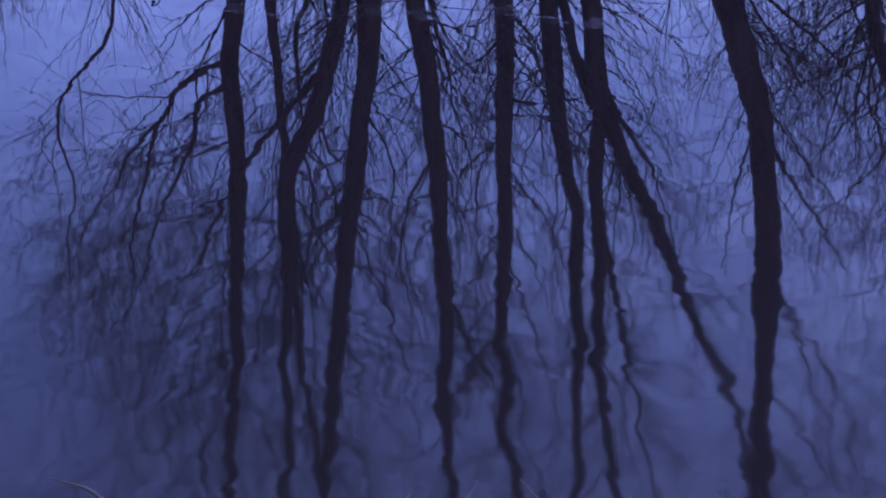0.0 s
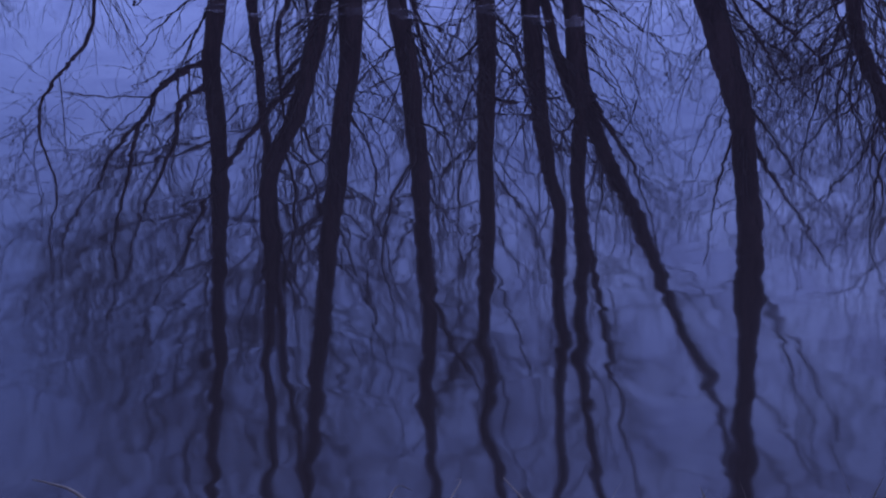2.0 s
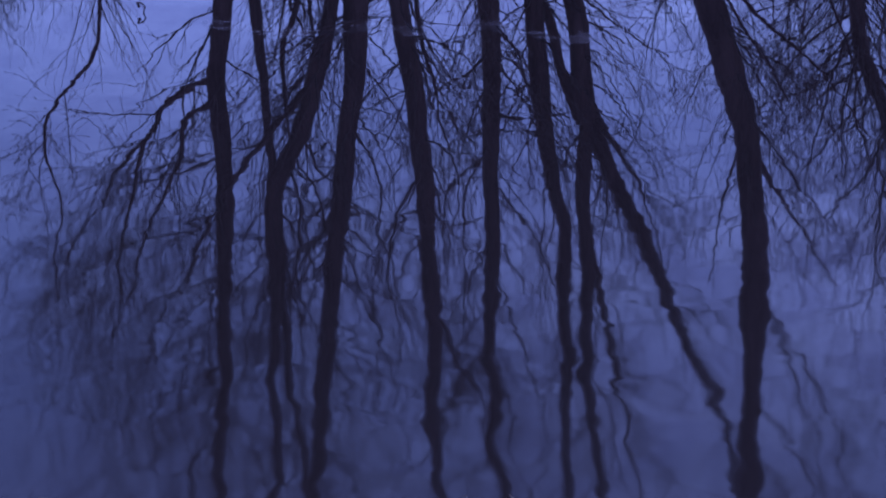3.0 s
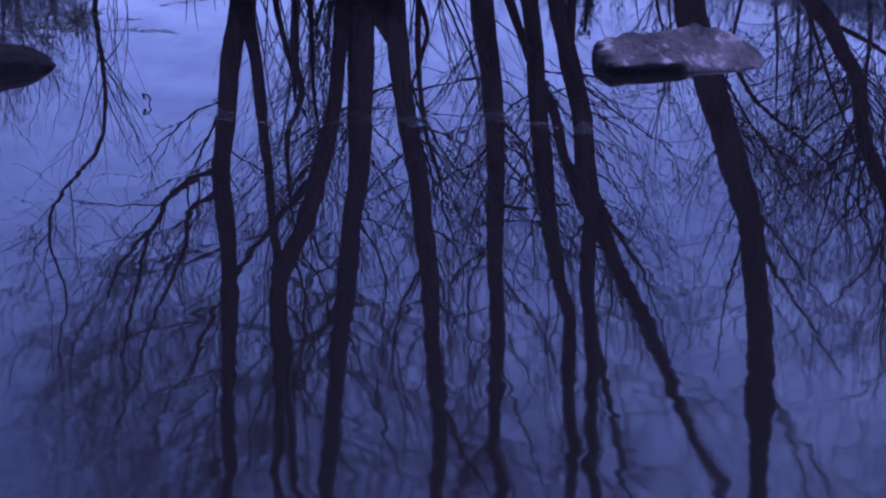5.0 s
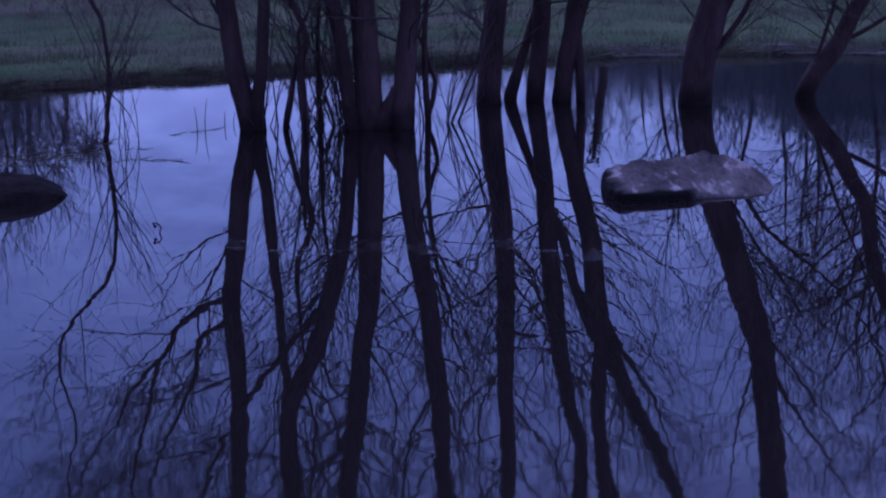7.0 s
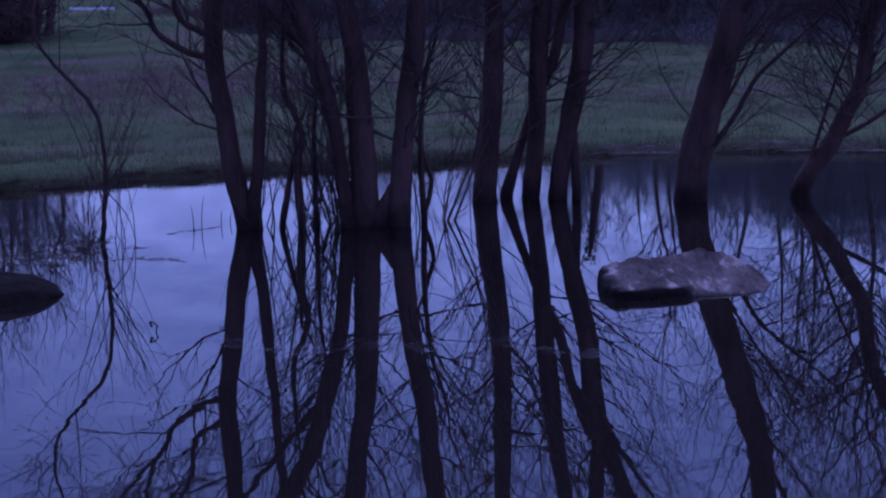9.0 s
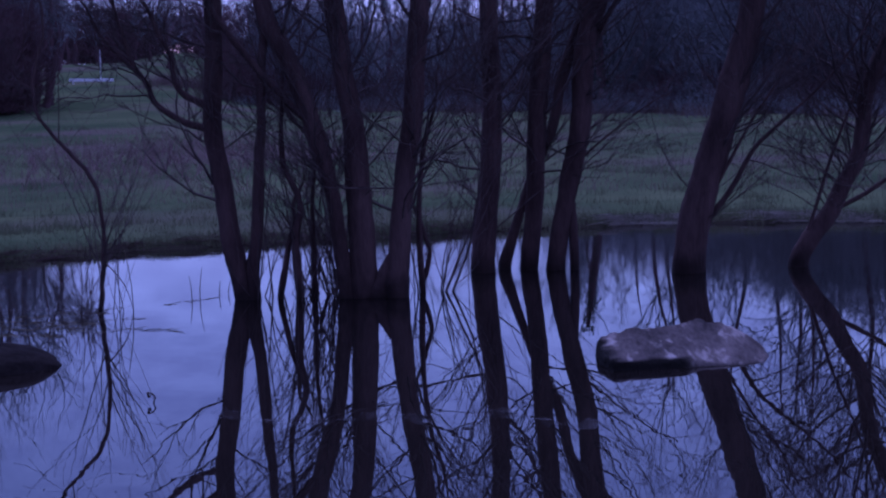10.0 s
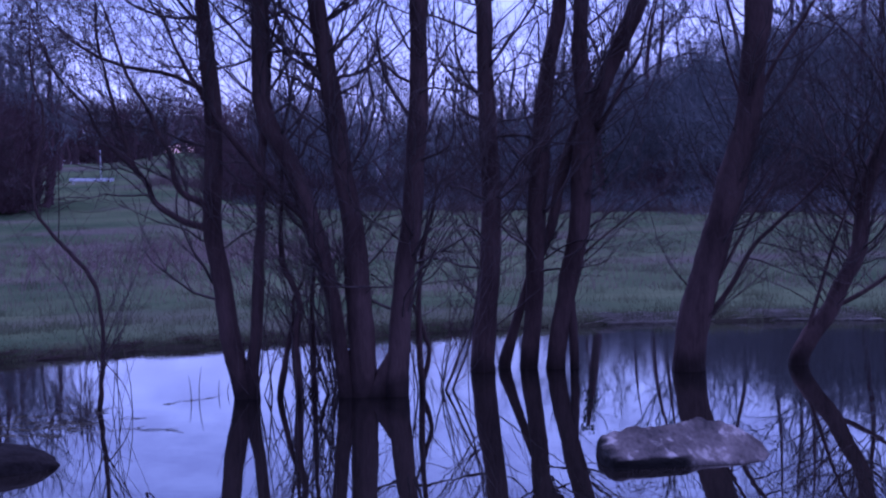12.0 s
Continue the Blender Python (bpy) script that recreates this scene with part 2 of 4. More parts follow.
# a breath of air over the open water frosts it towards the far bank
frost, gloss_sum = n.new("ShaderNodeMapRange"), n.new("ShaderNodeMath")
frost.inputs["From Min"].default_value, frost.inputs["From Max"].default_value = 14.0, 21.0
frost.inputs["To Min"].default_value, frost.inputs["To Max"].default_value = 0.0, 0.042
l.new(sep.outputs["Y"], frost.inputs["Value"])
l.new(dull.outputs["Result"], gloss_sum.inputs[0])
l.new(frost.outputs["Result"], gloss_sum.inputs[1])
l.new(gloss_sum.outputs["Value"], b.inputs["Roughness"])
bp = n.new("ShaderNodeBump")
bp.inputs["Strength"].default_value, bp.inputs["Distance"].default_value = 1.0, 1.0
l.new(calm.outputs["Value"], bp.inputs["Height"])
l.new(bp.outputs["Normal"], b.inputs["Normal"])


# ---- mesh helpers ----
class Soup:
    """Vertices and faces gathered for one mesh."""

    def __init__(self):
        self.v, self.f = [], []

    def tube(self, pts, radii, sides=6, cap=True):
        pts = [Vector(p) for p in pts]
        start, last, side = len(self.v), len(pts) - 1, None
        for i, p in enumerate(pts):
            way = (pts[min(i + 1, last)] - pts[max(i - 1, 0)]).normalized()
            if side is None:
                side = way.orthogonal().normalized()
            side = (side - way * side.dot(way)).normalized()
            over = way.cross(side)
            for k in range(sides):
                a = 2 * math.pi * k / sides
                q = p + (side * math.cos(a) + over * math.sin(a)) * radii[i]
                self.v.append((q.x, q.y, q.z))
        for i in range(last):
            for k in range(sides):
                a, c = start + i * sides + k, start + i * sides + (k + 1) % sides
                self.f.append((a, c, c + sides, a + sides))
        if cap:
            self.f.append(tuple(range(start + last * sides, start + last * sides + sides)))
            self.f.append(tuple(range(start + sides - 1, start - 1, -1)))

    def mesh(self, name, mat, smooth=True):
        me = bpy.data.meshes.new(name)
        me.from_pydata(self.v, [], self.f)
        me.materials.append(mat)
        if smooth:
            me.polygons.foreach_set("use_smooth", [True] * len(me.polygons))
        me.update()
        return me


def part(name, soup, mat, parent, label="", kind=""):
    ob = new(name, soup.mesh(name, mat))
    ob.parent = parent
    ob.matrix_parent_inverse = parent.matrix_world.inverted()
    return tagged(ob, label=label, kind=kind)


def thing(name, at, label, category, group=""):
    ob = new(name)
    ob.location = at
    ob.matrix_world = pose(*at)
    ob.empty_display_size = 0.2
    return tagged(ob, label, category, group)


def spline(pts, per=5):
    """A smooth line through points of any dimension (Catmull-Rom)."""
    p = [np.array(q, float) for q in pts]
    p = [2 * p[0] - p[1], *p, 2 * p[-1] - p[-2]]
    out = []
    for i in range(1, len(p) - 2):
        for k in range(per):
            t = k / per
            out.append(0.5 * (2 * p[i] + (p[i + 1] - p[i - 1]) * t + (2 * p[i - 1] - 5 * p[i] + 4 * p[i + 1] - p[i + 2]) * t * t
                              + (3 * p[i] - p[i - 1] - 3 * p[i + 1] + p[i + 2]) * t ** 3))
    out.append(p[-2])
    return out


def bark_tube(line, sides=14, knots=0.12, seed=0):
    """A trunk with swellings, knots and an uneven skin. line: rows of x, y, z, radius."""
    s = Soup()
    rows = spline(line, 7)
    s.tube([r[:3] for r in rows], [max(r[3], 0.002) for r in rows], sides)
    centre = [Vector(r[:3]) for r in rows]
    for i in range(len(rows) * sides):
        c, q = centre[i // sides], Vector(s.v[i])
        out = q - c
        k = 1 + knots * (noise.noise(q * 3.1 + Vector((seed, 0, 0))) + 0.7 * noise.noise(q * 11 + Vector((0, seed, 0))))
        s.v[i] = tuple(c + out * k)
    return s


rng = random.Random(4)


def shoot(soup, at, way, length, radius, level, rise=0.25, wander=0.2, fork=(6, 4), step=0.12):
    """A bare branch that wanders, thins out and carries smaller ones."""
    steps = max(3, int(length / step)) if level < 2 else (3 if step < 0.3 else 2)
    p, d, pts, rad = Vector(at), Vector(way).normalized(), [Vector(at)], [radius]
    for i in range(steps):
        d = (d + Vector((rng.gauss(0, wander), rng.gauss(0, wander), rng.gauss(rise * 0.3, wander))) * 0.7).normalized()
        p = p + d * (length / steps)
        pts.append(p.copy())
        rad.append(max(radius * (1 - 0.82 * (i + 1) / steps), 0.0018))
    soup.tube(pts, rad, 5 if radius > 0.012 else 3, cap=False)
    if level >= len(fork):
        return
    for _ in range(fork[level]):
        i = rng.randint(1, len(pts) - 2)
        along = (pts[i + 1] - pts[i]).normalized()
        off = Vector((rng.gauss(0, 1), rng.gauss(0, 1), rng.gauss(0.2, 0.7))).normalized()
        shoot(soup, pts[i], along + off * 0.75, length * rng.uniform(0.3, 0.72), rad[i] * rng.uniform(0.5, 0.75), level + 1, rise, wander, fork, step)


# ---- ground: one sheet with the pond's basin, the meadow and a low rise ----
def smooth(a, b, x):
    t = np.clip((x - a) / (b - a), 0, 1)
    return t * t * (3 - 2 * t)


FAR_X = (-14.0, -8.0, -4.1, -3.1, -1.2, 0.4, 1.9, 3.8, 8.0, 14.0)
FAR_Y = (14.0, 18.6, 20.4, 21.3, 22.1, 22.6, 23.0, 22.8, 20.3, 14.0)


def shore_dist(x, y):
    """Metres from the water's edge, positive on land."""
    wob = 0.10 * np.sin(3.1 * x + 0.7) + 0.07 * np.sin(7.3 * x) + 0.05 * np.sin(13.7 * x + 2)
    far = y - (np.interp(x, FAR_X, FAR_Y) + wob)
    near = (3.85 + 0.12 * np.sin(2.3 * x) + 0.02 * x * x) - y
    return np.maximum(np.maximum(far, near), np.abs(x) - 13.5)


def ground_z(x, y):
    d = shore_dist(x, y)
    bank = np.where(d > 0, 0.12 * (1 - np.exp(-np.maximum(d, 0) / 0.4)), -0.5 * (1 - np.exp(np.minimum(d, 0) / 1.2)))
    land = smooth(0.5, 4, d)
    rise = 0.0025 * np.clip(y - 24, 0, 80)
    left = smooth(0.06, 0.15, -x / np.maximum(y, 1)) * smooth(50, 150, y) * 2.9
    bumps = land * 0.02 * (np.sin(0.9 * x + 0.4 * y) + np.sin(0.53 * y - 0.7 * x) + 0.6 * np.sin(2.2 * x + 1.3 * y))
    mound = 1.4 * np.exp(-((x + 17.9) / 2.0) ** 2 - ((y - 150) / 14) ** 2)
    near = smooth(3.6, 0.5, y) * 0.1
    return bank + land * (rise + left + mound) + bumps * smooth(-1, 1, d) + near


def grown(a, b, n, k):
    t = np.linspace(-1, 1, n)
    return np.where(t < 0, -a, b) * np.abs(np.sinh(k * t) / np.sinh(k))


gx = grown(1800, 1800, 241, 7.5)
gy = np.concatenate([np.linspace(-300, 2, 14)[:-1], np.arange(2, 28, 0.16), 28 + 2600 * (np.exp(np.linspace(0, 6, 120)) - 1) / (math.exp(6) - 1)])
XX, YY = np.meshgrid(gx, gy)
ZZ = ground_z(XX, YY)
me = bpy.data.meshes.new("ground")
nx, ny = len(gx), len(gy)
ids = np.arange(nx * ny).reshape(ny, nx)
quads = np.stack([ids[:-1, :-1], ids[:-1, 1:], ids[1:, 1:], ids[1:, :-1]], -1).reshape(-1, 4)
me.from_pydata(np.stack([XX, YY, ZZ], -1).reshape(-1, 3).tolist(), [], quads.tolist())
me.materials.append(SOIL)
me.polygons.foreach_set("use_smooth", [True] * len(me.polygons))
tagged(new("ground", me), "damp grassy meadow rising gently behind the pond", "ground", kind="structure")

bm = bmesh.new()
bmesh.ops.create_grid(bm, x_segments=8, y_segments=8, size=1.0)
for v in bm.verts:
    v.co = Vector((v.co.x * 14.5, 13.5 + v.co.y * 11.0, 0))
me = bpy.data.meshes.new("water")
bm.to_mesh(me)
bm.free()
me.materials.append(WATER)
tagged(new("water", me), "still dark pond water mirroring bare trees and evening sky", "water", kind="structure")


# ---- the trees that stand in the water ----
def stem_line(rows, y, lean=0.0, top=1.9, seed=0):
    """Rows of x, z, radius become x, y, z, radius; foot below the water, tip above what was given."""
    out = [(rows[0][0], y, -0.45, rows[0][2] * 1.15)]
    for x, z, r in rows:
        out.append((x, y + lean * z + 0.03 * math.sin(2.1 * z + seed), z, r))
    if top:
        (x0, z0, _), (x1, z1, r1) = rows[-3], rows[-1]
        k = (x1 - x0) / (z1 - z0)
        for i in (1, 2, 3):
            z = z1 + top * i / 3
            out.append((x1 + k * (z - z1) * 0.7 + 0.04 * math.sin(seed + 3 * i), y + lean * z, z, r1 * (1 - 0.29 * i)))
    return out


def crown(soup, line, low, high, per_metre, size, level=(7, 4), side=None, rise=0.3):
    """Bare branches along a stem between two heights."""
    rows = [r for r in spline(line, 7) if low <= r[2] <= high]
    if len(rows) < 2:
        return
    span = rows[-1][2] - rows[0][2]
    for _ in range(int(abs(span) * per_metre) + 1):
        r = rng.choice(rows)
        a = rng.uniform(0, 2 * math.pi)
        way = Vector((math.cos(a), math.sin(a) * 0.8, rng.uniform(0.1, 1.1)))
        if side is not None and rng.random() < 0.7:
            way.x = side * abs(way.x)
        shoot(soup, r[:3], way, size * rng.uniform(0.5, 1.25), min(r[3] * 0.30, 0.0143) * rng.uniform(0.5, 1.1), 0, rise, 0.23, level)


def limb_rows(rows, y, lean=0.0):
    z0 = rows[0][1]
    return [(x, y + lean * (z - z0), z, r) for x, z, r in rows]


def water_tree(label, at, stems, limbs=(), crowns=(), whips=(), bare=()):
    """stems: (part name, line); limbs: lines; crowns: (line, low, high, per metre, size, side); whips: (line, low, high, count, side); bare: limbs with no twigs."""
    t = thing("tree", (at[0], at[1], -0.45), label, "tree", "trees standing in the pond")
    for i, (name, line) in enumerate(stems):
        part(name, bark_tube(line, 14 if line[1][3] > 0.05 else 10, seed=i + at[0]), BARK, t)
    twigs = Soup()
    for line in bare:
        part("limb", bark_tube(line, 8, 0.12, at[0]), BARK, t)
    for line in limbs:
        lean = 0.7 * math.copysign(1, line[-1][0] - line[0][0])
        part("limb", bark_tube(line, 8, 0.12, at[0]), BARK, t)
        for r in spline(line, 4)[7:]:
            if rng.random() < 0.5:
                way = Vector((rng.gauss(lean, 0.7), rng.gauss(0, 0.6), rng.gauss(0.6, 0.6)))
                shoot(twigs, r[:3], way, rng.uniform(0.4, 1.4), max(r[3] * 0.42, 0.0035), 0, 0.2, 0.30, (6, 3))
    for line, low, high, per, size, side in crowns:
        crown(twigs, line, low, high, per * 1.5, size * 1.5, (5, 3), side)
    for line, low, high, count, side in whips:
        rows = [r for r in spline(line, 7) if low <= r[2] <= high]
        for _ in range(count):
            r = rng.choice(rows)
            way = (side * rng.uniform(0.35, 1.0), rng.gauss(0, 0.35), rng.uniform(0.5, 1.1))
            shoot(twigs, r[:3], way, rng.uniform(0.7, 1.7), rng.uniform(0.005, 0.0085), 0, 0.15, 0.10, (4, 1))
    part("crown", twigs, TWIG, t, "net of thin bare twigs", "stuff")
    return t


A = [(-1.60, 0.00, 0.088), (-1.69, 0.44, 0.080), (-1.74, 0.89, 0.077), (-1.80, 1.33, 0.075), (-1.78, 1.77, 0.070), (-1.77, 2.21, 0.071),
     (-1.80, 2.66, 0.065), (-1.83, 3.10, 0.059), (-1.85, 3.54, 0.057), (-1.87, 3.99, 0.055), (-1.91, 4.43, 0.053), (-1.96, 4.87, 0.053)]
B = [(-1.53, 0.00, 0.060), (-1.53, 0.25, 0.053), (-1.49, 0.47, 0.048), (-1.46, 0.91, 0.044), (-1.44, 1.17, 0.042), (-1.42, 1.35, 0.037),
     (-1.41, 1.79, 0.035), (-1.38, 2.05, 0.036), (-1.345, 2.5, 0.036), (-1.34, 3.1, 0.036), (-1.32, 3.6, 0.034), (-1.27, 4.05, 0.032), (-1.21, 4.5, 0.030), (-1.20, 4.95, 0.026), (-1.16, 5.45, 0.022)]
C = [(-0.79, 0.00, 0.066), (-0.84, 0.45, 0.057), (-0.90, 0.90, 0.063), (-1.02, 1.35, 0.074), (-1.17, 1.80, 0.077), (-1.37, 2.24, 0.070),
     (-1.39, 2.69, 0.061), (-1.39, 3.14, 0.049), (-1.43, 3.59, 0.039), (-1.43, 4.04, 0.039), (-1.43, 4.49, 0.039), (-1.47, 4.94, 0.037)]
D = [(-0.67, 0.00, 0.122), (-0.67, 0.45, 0.103), (-0.69, 0.90, 0.095), (-0.71, 1.35, 0.086), (-0.78, 1.80, 0.079), (-0.83, 2.25, 0.078),
     (-0.89, 2.70, 0.071), (-0.95, 3.15, 0.070), (-1.01, 3.60, 0.072), (-1.04, 4.05, 0.065), (-1.10, 4.50, 0.061), (-1.16, 4.95, 0.052)]
E = [(-0.405, 0.00, 0.092), (-0.37, 0.45, 0.084), (-0.33, 0.90, 0.078), (-0.25, 1.35, 0.079), (-0.21, 1.80, 0.077), (-0.17, 2.25, 0.076),
     (-0.16, 2.70, 0.069), (-0.14, 3.15, 0.070), (-0.12, 3.61, 0.061), (-0.14, 4.06, 0.063), (-0.11, 4.51, 0.054), (-0.09, 4.96, 0.044)]
F = [(0.30, 0.00, 0.107), (0.33, 0.44, 0.101), (0.38, 0.88, 0.091), (0.41, 1.32, 0.083), (0.41, 1.75, 0.080), (0.40, 2.19, 0.074), (0.39, 2.63, 0.069),
     (0.40, 3.07, 0.071), (0.37, 3.51, 0.073), (0.36, 3.95, 0.070), (0.37, 4.39, 0.062), (0.40, 4.82, 0.058), (0.42, 5.26, 0.058), (0.50, 5.70, 0.053)]
G = [(0.70, 0.00, 0.081), (0.75, 0.44, 0.078), (0.78, 0.89, 0.080), (0.80, 1.33, 0.083), (0.84, 1.77, 0.083), (0.88, 2.22, 0.078), (0.95, 2.66, 0.066),
     (1.05, 3.10, 0.063), (1.05, 3.55, 0.061), (1.07, 3.99, 0.061), (1.11, 4.44, 0.062), (1.03, 4.88, 0.045), (1.06, 5.32, 0.044), (1.05, 5.77, 0.042)]
G2 = [(0.49, 0.00, 0.059), (0.56, 0.26, 0.049), (0.64, 0.50, 0.039), (0.74, 0.79, 0.039), (0.89, 1.13, 0.049), (0.96, 1.33, 0.049), (1.02, 1.62, 0.049),
      (1.12, 1.91, 0.054), (1.22, 2.15, 0.054)]
H = [(0.93, 0.00, 0.083), (0.99, 0.42, 0.079), (1.08, 0.85, 0.085), (1.17, 1.27, 0.090), (1.20, 1.69, 0.089), (1.28, 2.12, 0.088), (1.45, 2.54, 0.071),
     (1.65, 2.96, 0.075), (1.84, 3.39, 0.067), (2.02, 3.81, 0.057), (2.20, 4.23, 0.049), (2.37, 4.66, 0.042), (2.54, 5.08, 0.032)]
H1 = [(1.27, 2.05, 0.073), (1.21, 2.60, 0.068), (1.23, 3.05, 0.061), (1.25, 3.50, 0.061), (1.25, 3.96, 0.054), (1.28, 4.41, 0.054), (1.30, 4.86, 0.054),
      (1.36, 5.31, 0.052), (1.44, 5.76, 0.050)]
H2 = [(1.09, 0.00, 0.044), (1.09, 0.25, 0.041), (1.08, 0.50, 0.039), (1.06, 0.78, 0.034)]
I = [(2.02, 0.00, 0.142), (2.08, 0.43, 0.133), (2.20, 0.85, 0.133), (2.34, 1.28, 0.127), (2.47, 1.71, 0.119), (2.58, 2.13, 0.109), (2.62, 2.56, 0.108),
     (2.68, 2.99, 0.116), (2.68, 3.41, 0.114), (2.68, 3.84, 0.110), (2.67, 4.26, 0.106), (2.68, 4.69, 0.100), (2.68, 5.12, 0.105), (2.68, 5.54, 0.100)]
J = [(2.98, 0.00, 0.086), (3.07, 0.21, 0.084), (3.26, 0.45, 0.079), (3.38, 0.69, 0.074), (3.51, 0.92, 0.072), (3.55, 1.16, 0.067), (3.57, 1.40, 0.067),
     (3.67, 1.69, 0.067), (3.80, 1.97, 0.062), (3.93, 2.35, 0.058)]

la, lb = stem_line(A, 16.23, seed=1), stem_line(B, 16.20, top=1.2, seed=2)
a1 = limb_rows([(-1.76, 1.29, 0.034), (-1.87, 1.35, 0.030), (-2.02, 1.40, 0.027), (-2.23, 1.54, 0.024), (-2.30, 1.70, 0.022), (-2.40, 1.85, 0.019), (-2.46, 2.03, 0.016),
                (-2.52, 2.23, 0.015), (-2.57, 2.42, 0.014), (-2.61, 2.60, 0.013), (-2.66, 2.85, 0.011), (-2.67, 3.16, 0.009), (-2.73, 3.45, 0.007), (-2.85, 3.90, 0.004)], 16.2, 0.05)
a2 = limb_rows([(-1.78, 1.47, 0.033), (-1.89, 1.55, 0.030), (-2.01, 1.61, 0.026), (-2.08, 1.72, 0.022), (-2.10, 1.91, 0.018), (-2.19, 2.09, 0.016), (-2.25, 2.25, 0.014),
                (-2.39, 2.50, 0.012), (-2.45, 2.68, 0.011), (-2.52, 2.93, 0.009), (-2.60, 3.15, 0.007), (-2.76, 3.50, 0.005)], 16.2, -0.1)
a3 = limb_rows([(-2.35, 1.77, 0.017), (-2.56, 1.98, 0.014), (-2.68, 2.14, 0.012), (-2.76, 2.32, 0.010), (-2.91, 2.48, 0.008), (-3.01, 2.64, 0.007), (-3.07, 2.83, 0.005), (-3.12, 3.20, 0.003)], 16.22)
a5 = limb_rows([(-1.79, 2.38, 0.020), (-2.09, 2.54, 0.016), (-2.42, 2.61, 0.013), (-2.67, 2.71, 0.010), (-2.93, 2.90, 0.008), (-3.13, 3.15, 0.005)], 16.25)
water_tree("slender bare twin-stemmed tree with long drooping twigs in water", (-1.58, 16.23), [("trunk", la), ("trunk", lb)], [a1, a2, a3, a5],
           [(la, 2.2, 6.5, 7, 1.5, -1), (la, 0.7, 2.4, 3, 0.8, None), (lb, 1.5, 5.5, 4, 0.9, None), (a1, 1.3, 3.5, 5, 0.9, -1), (a2, 1.7, 4, 5, 0.9, -1), (a3, 1.7, 4, 5, 0.7, None), (a5, 2.4, 3.2, 8, 0.7, None)])

lc, ld, le = stem_line(C, 16.13, seed=3), stem_line(D, 16.20, seed=4), stem_line(E, 16.14, seed=5)
e1 = limb_rows([(-0.10, 3.08, 0.026), (-0.03, 3.37, 0.026), (0.06, 3.66, 0.024), (0.15, 3.81, 0.022), (0.3, 4.2, 0.012)], 16.1)
a4 = limb_rows([(-1.00, 1.36, 0.032), (-1.14, 1.46, 0.030), (-1.45, 1.82, 0.026), (-1.71, 2.16, 0.022), (-1.96, 2.59, 0.014), (-2.15, 3.05, 0.007)], 16.1)
foot = [(-0.64, 16.18, -0.3, 0.08), (-0.57, 16.16, -0.02, 0.105), (-0.52, 16.16, 0.09, 0.09), (-0.475, 16.15, 0.19, 0.07), (-0.43, 16.14, 0.32, 0.045)]
water_tree("clump of three dark bare trunks fused at the waterline", (-0.62, 16.15), [("trunk", lc), ("trunk", ld), ("trunk", le), ("root_flare", foot)], [e1, a4],
           [(lc, 1.9, 6.5, 6, 1.1, None), (ld, 0.8, 6.5, 5, 1.2, None), (ld, 0.6, 3.0, 8, 1.0, None), (le, 0.5, 6.5, 3, 1.0, None), (le, 0.5, 3.0, 4, 1.0, 1), (lc, 0.6, 2.0, 5, 0.9, -1)],
           [(le, 0.3, 1.6, 6, 1), (lc, 0.3, 1.6, 6, -1)])
lf = stem_line(F, 17.93, seed=6)
f1 = limb_rows([(0.34, 4.23, 0.029), (0.17, 4.42, 0.029), (0.04, 4.66, 0.029), (-0.09, 4.83, 0.024), (-0.3, 5.2, 0.014)], 17.9)
f2 = limb_rows([(0.40, 3.30, 0.016), (0.49, 3.65, 0.014), (0.66, 4.08, 0.012), (0.80, 4.71, 0.008)], 17.9)
water_tree("straight slim bare tree rising out of the pond", (0.30, 17.93), [("trunk", lf)], [f1, f2], [(lf, 0.9, 7, 3, 1.1, None), (lf, 0.7, 3.2, 4, 1.0, -1), (lf, 0.7, 3.2, 2, 1.0, 1)],
           [(lf, 0.3, 1.6, 7, -1), (lf, 0.3, 1.6, 6, 1)])
lg, lg2 = stem_line(G, 18.07, seed=7), stem_line(G2, 18.16, top=0, seed=8)
water_tree("bare tree with a slanting second stem in shallow water", (0.70, 18.07), [("trunk", lg), ("trunk", lg2)], [], [(lg, 0.8, 7, 3, 1.1, None), (lg, 0.8, 3.2, 4, 0.9, None)],
           [(lg, 0.4, 1.8, 6, 1), (lg, 0.4, 1.8, 3, -1)])
lh, lh1, lh2 = stem_line(H, 17.99, seed=9), stem_line(H1, 17.99, seed=10)[1:], stem_line(H2, 17.95, top=0)
h1 = limb_rows([(1.34, 2.05, 0.022), (1.49, 2.29, 0.018), (1.59, 2.48, 0.016), (1.72, 2.67, 0.013), (1.79, 2.91, 0.010), (1.87, 3.15, 0.008), (1.95, 3.5, 0.005)], 17.95, 0.1)
h2 = limb_rows([(1.10, 0.88, 0.011), (1.17, 0.96, 0.0105), (1.34, 1.11, 0.009), (1.59, 1.30, 0.007), (1.80, 1.44, 0.006), (1.95, 1.51, 0.004)], 17.95, -0.1)
h3 = limb_rows([(1.24, 3.05, 0.030), (1.33, 3.46, 0.030), (1.42, 3.93, 0.028), (1.53, 4.44, 0.026), (1.63, 4.84, 0.022), (1.65, 5.14, 0.020), (1.75, 5.44, 0.017), (1.78, 5.95, 0.010)], 17.95)
water_tree("leaning bare tree forked at head height in the pond", (0.95, 17.99), [("trunk", lh), ("trunk", lh1), ("trunk", lh2)], [h1, h2, h3],
           [(lh, 0.9, 6, 2, 0.7, 1), (lh, 0.8, 2.6, 3, 0.9, 1), (lh1, 2, 7, 4, 1.0, None)],
           [(lh, 0.3, 1.8, 6, 1)])
li = stem_line(I, 17.49, seed=11)
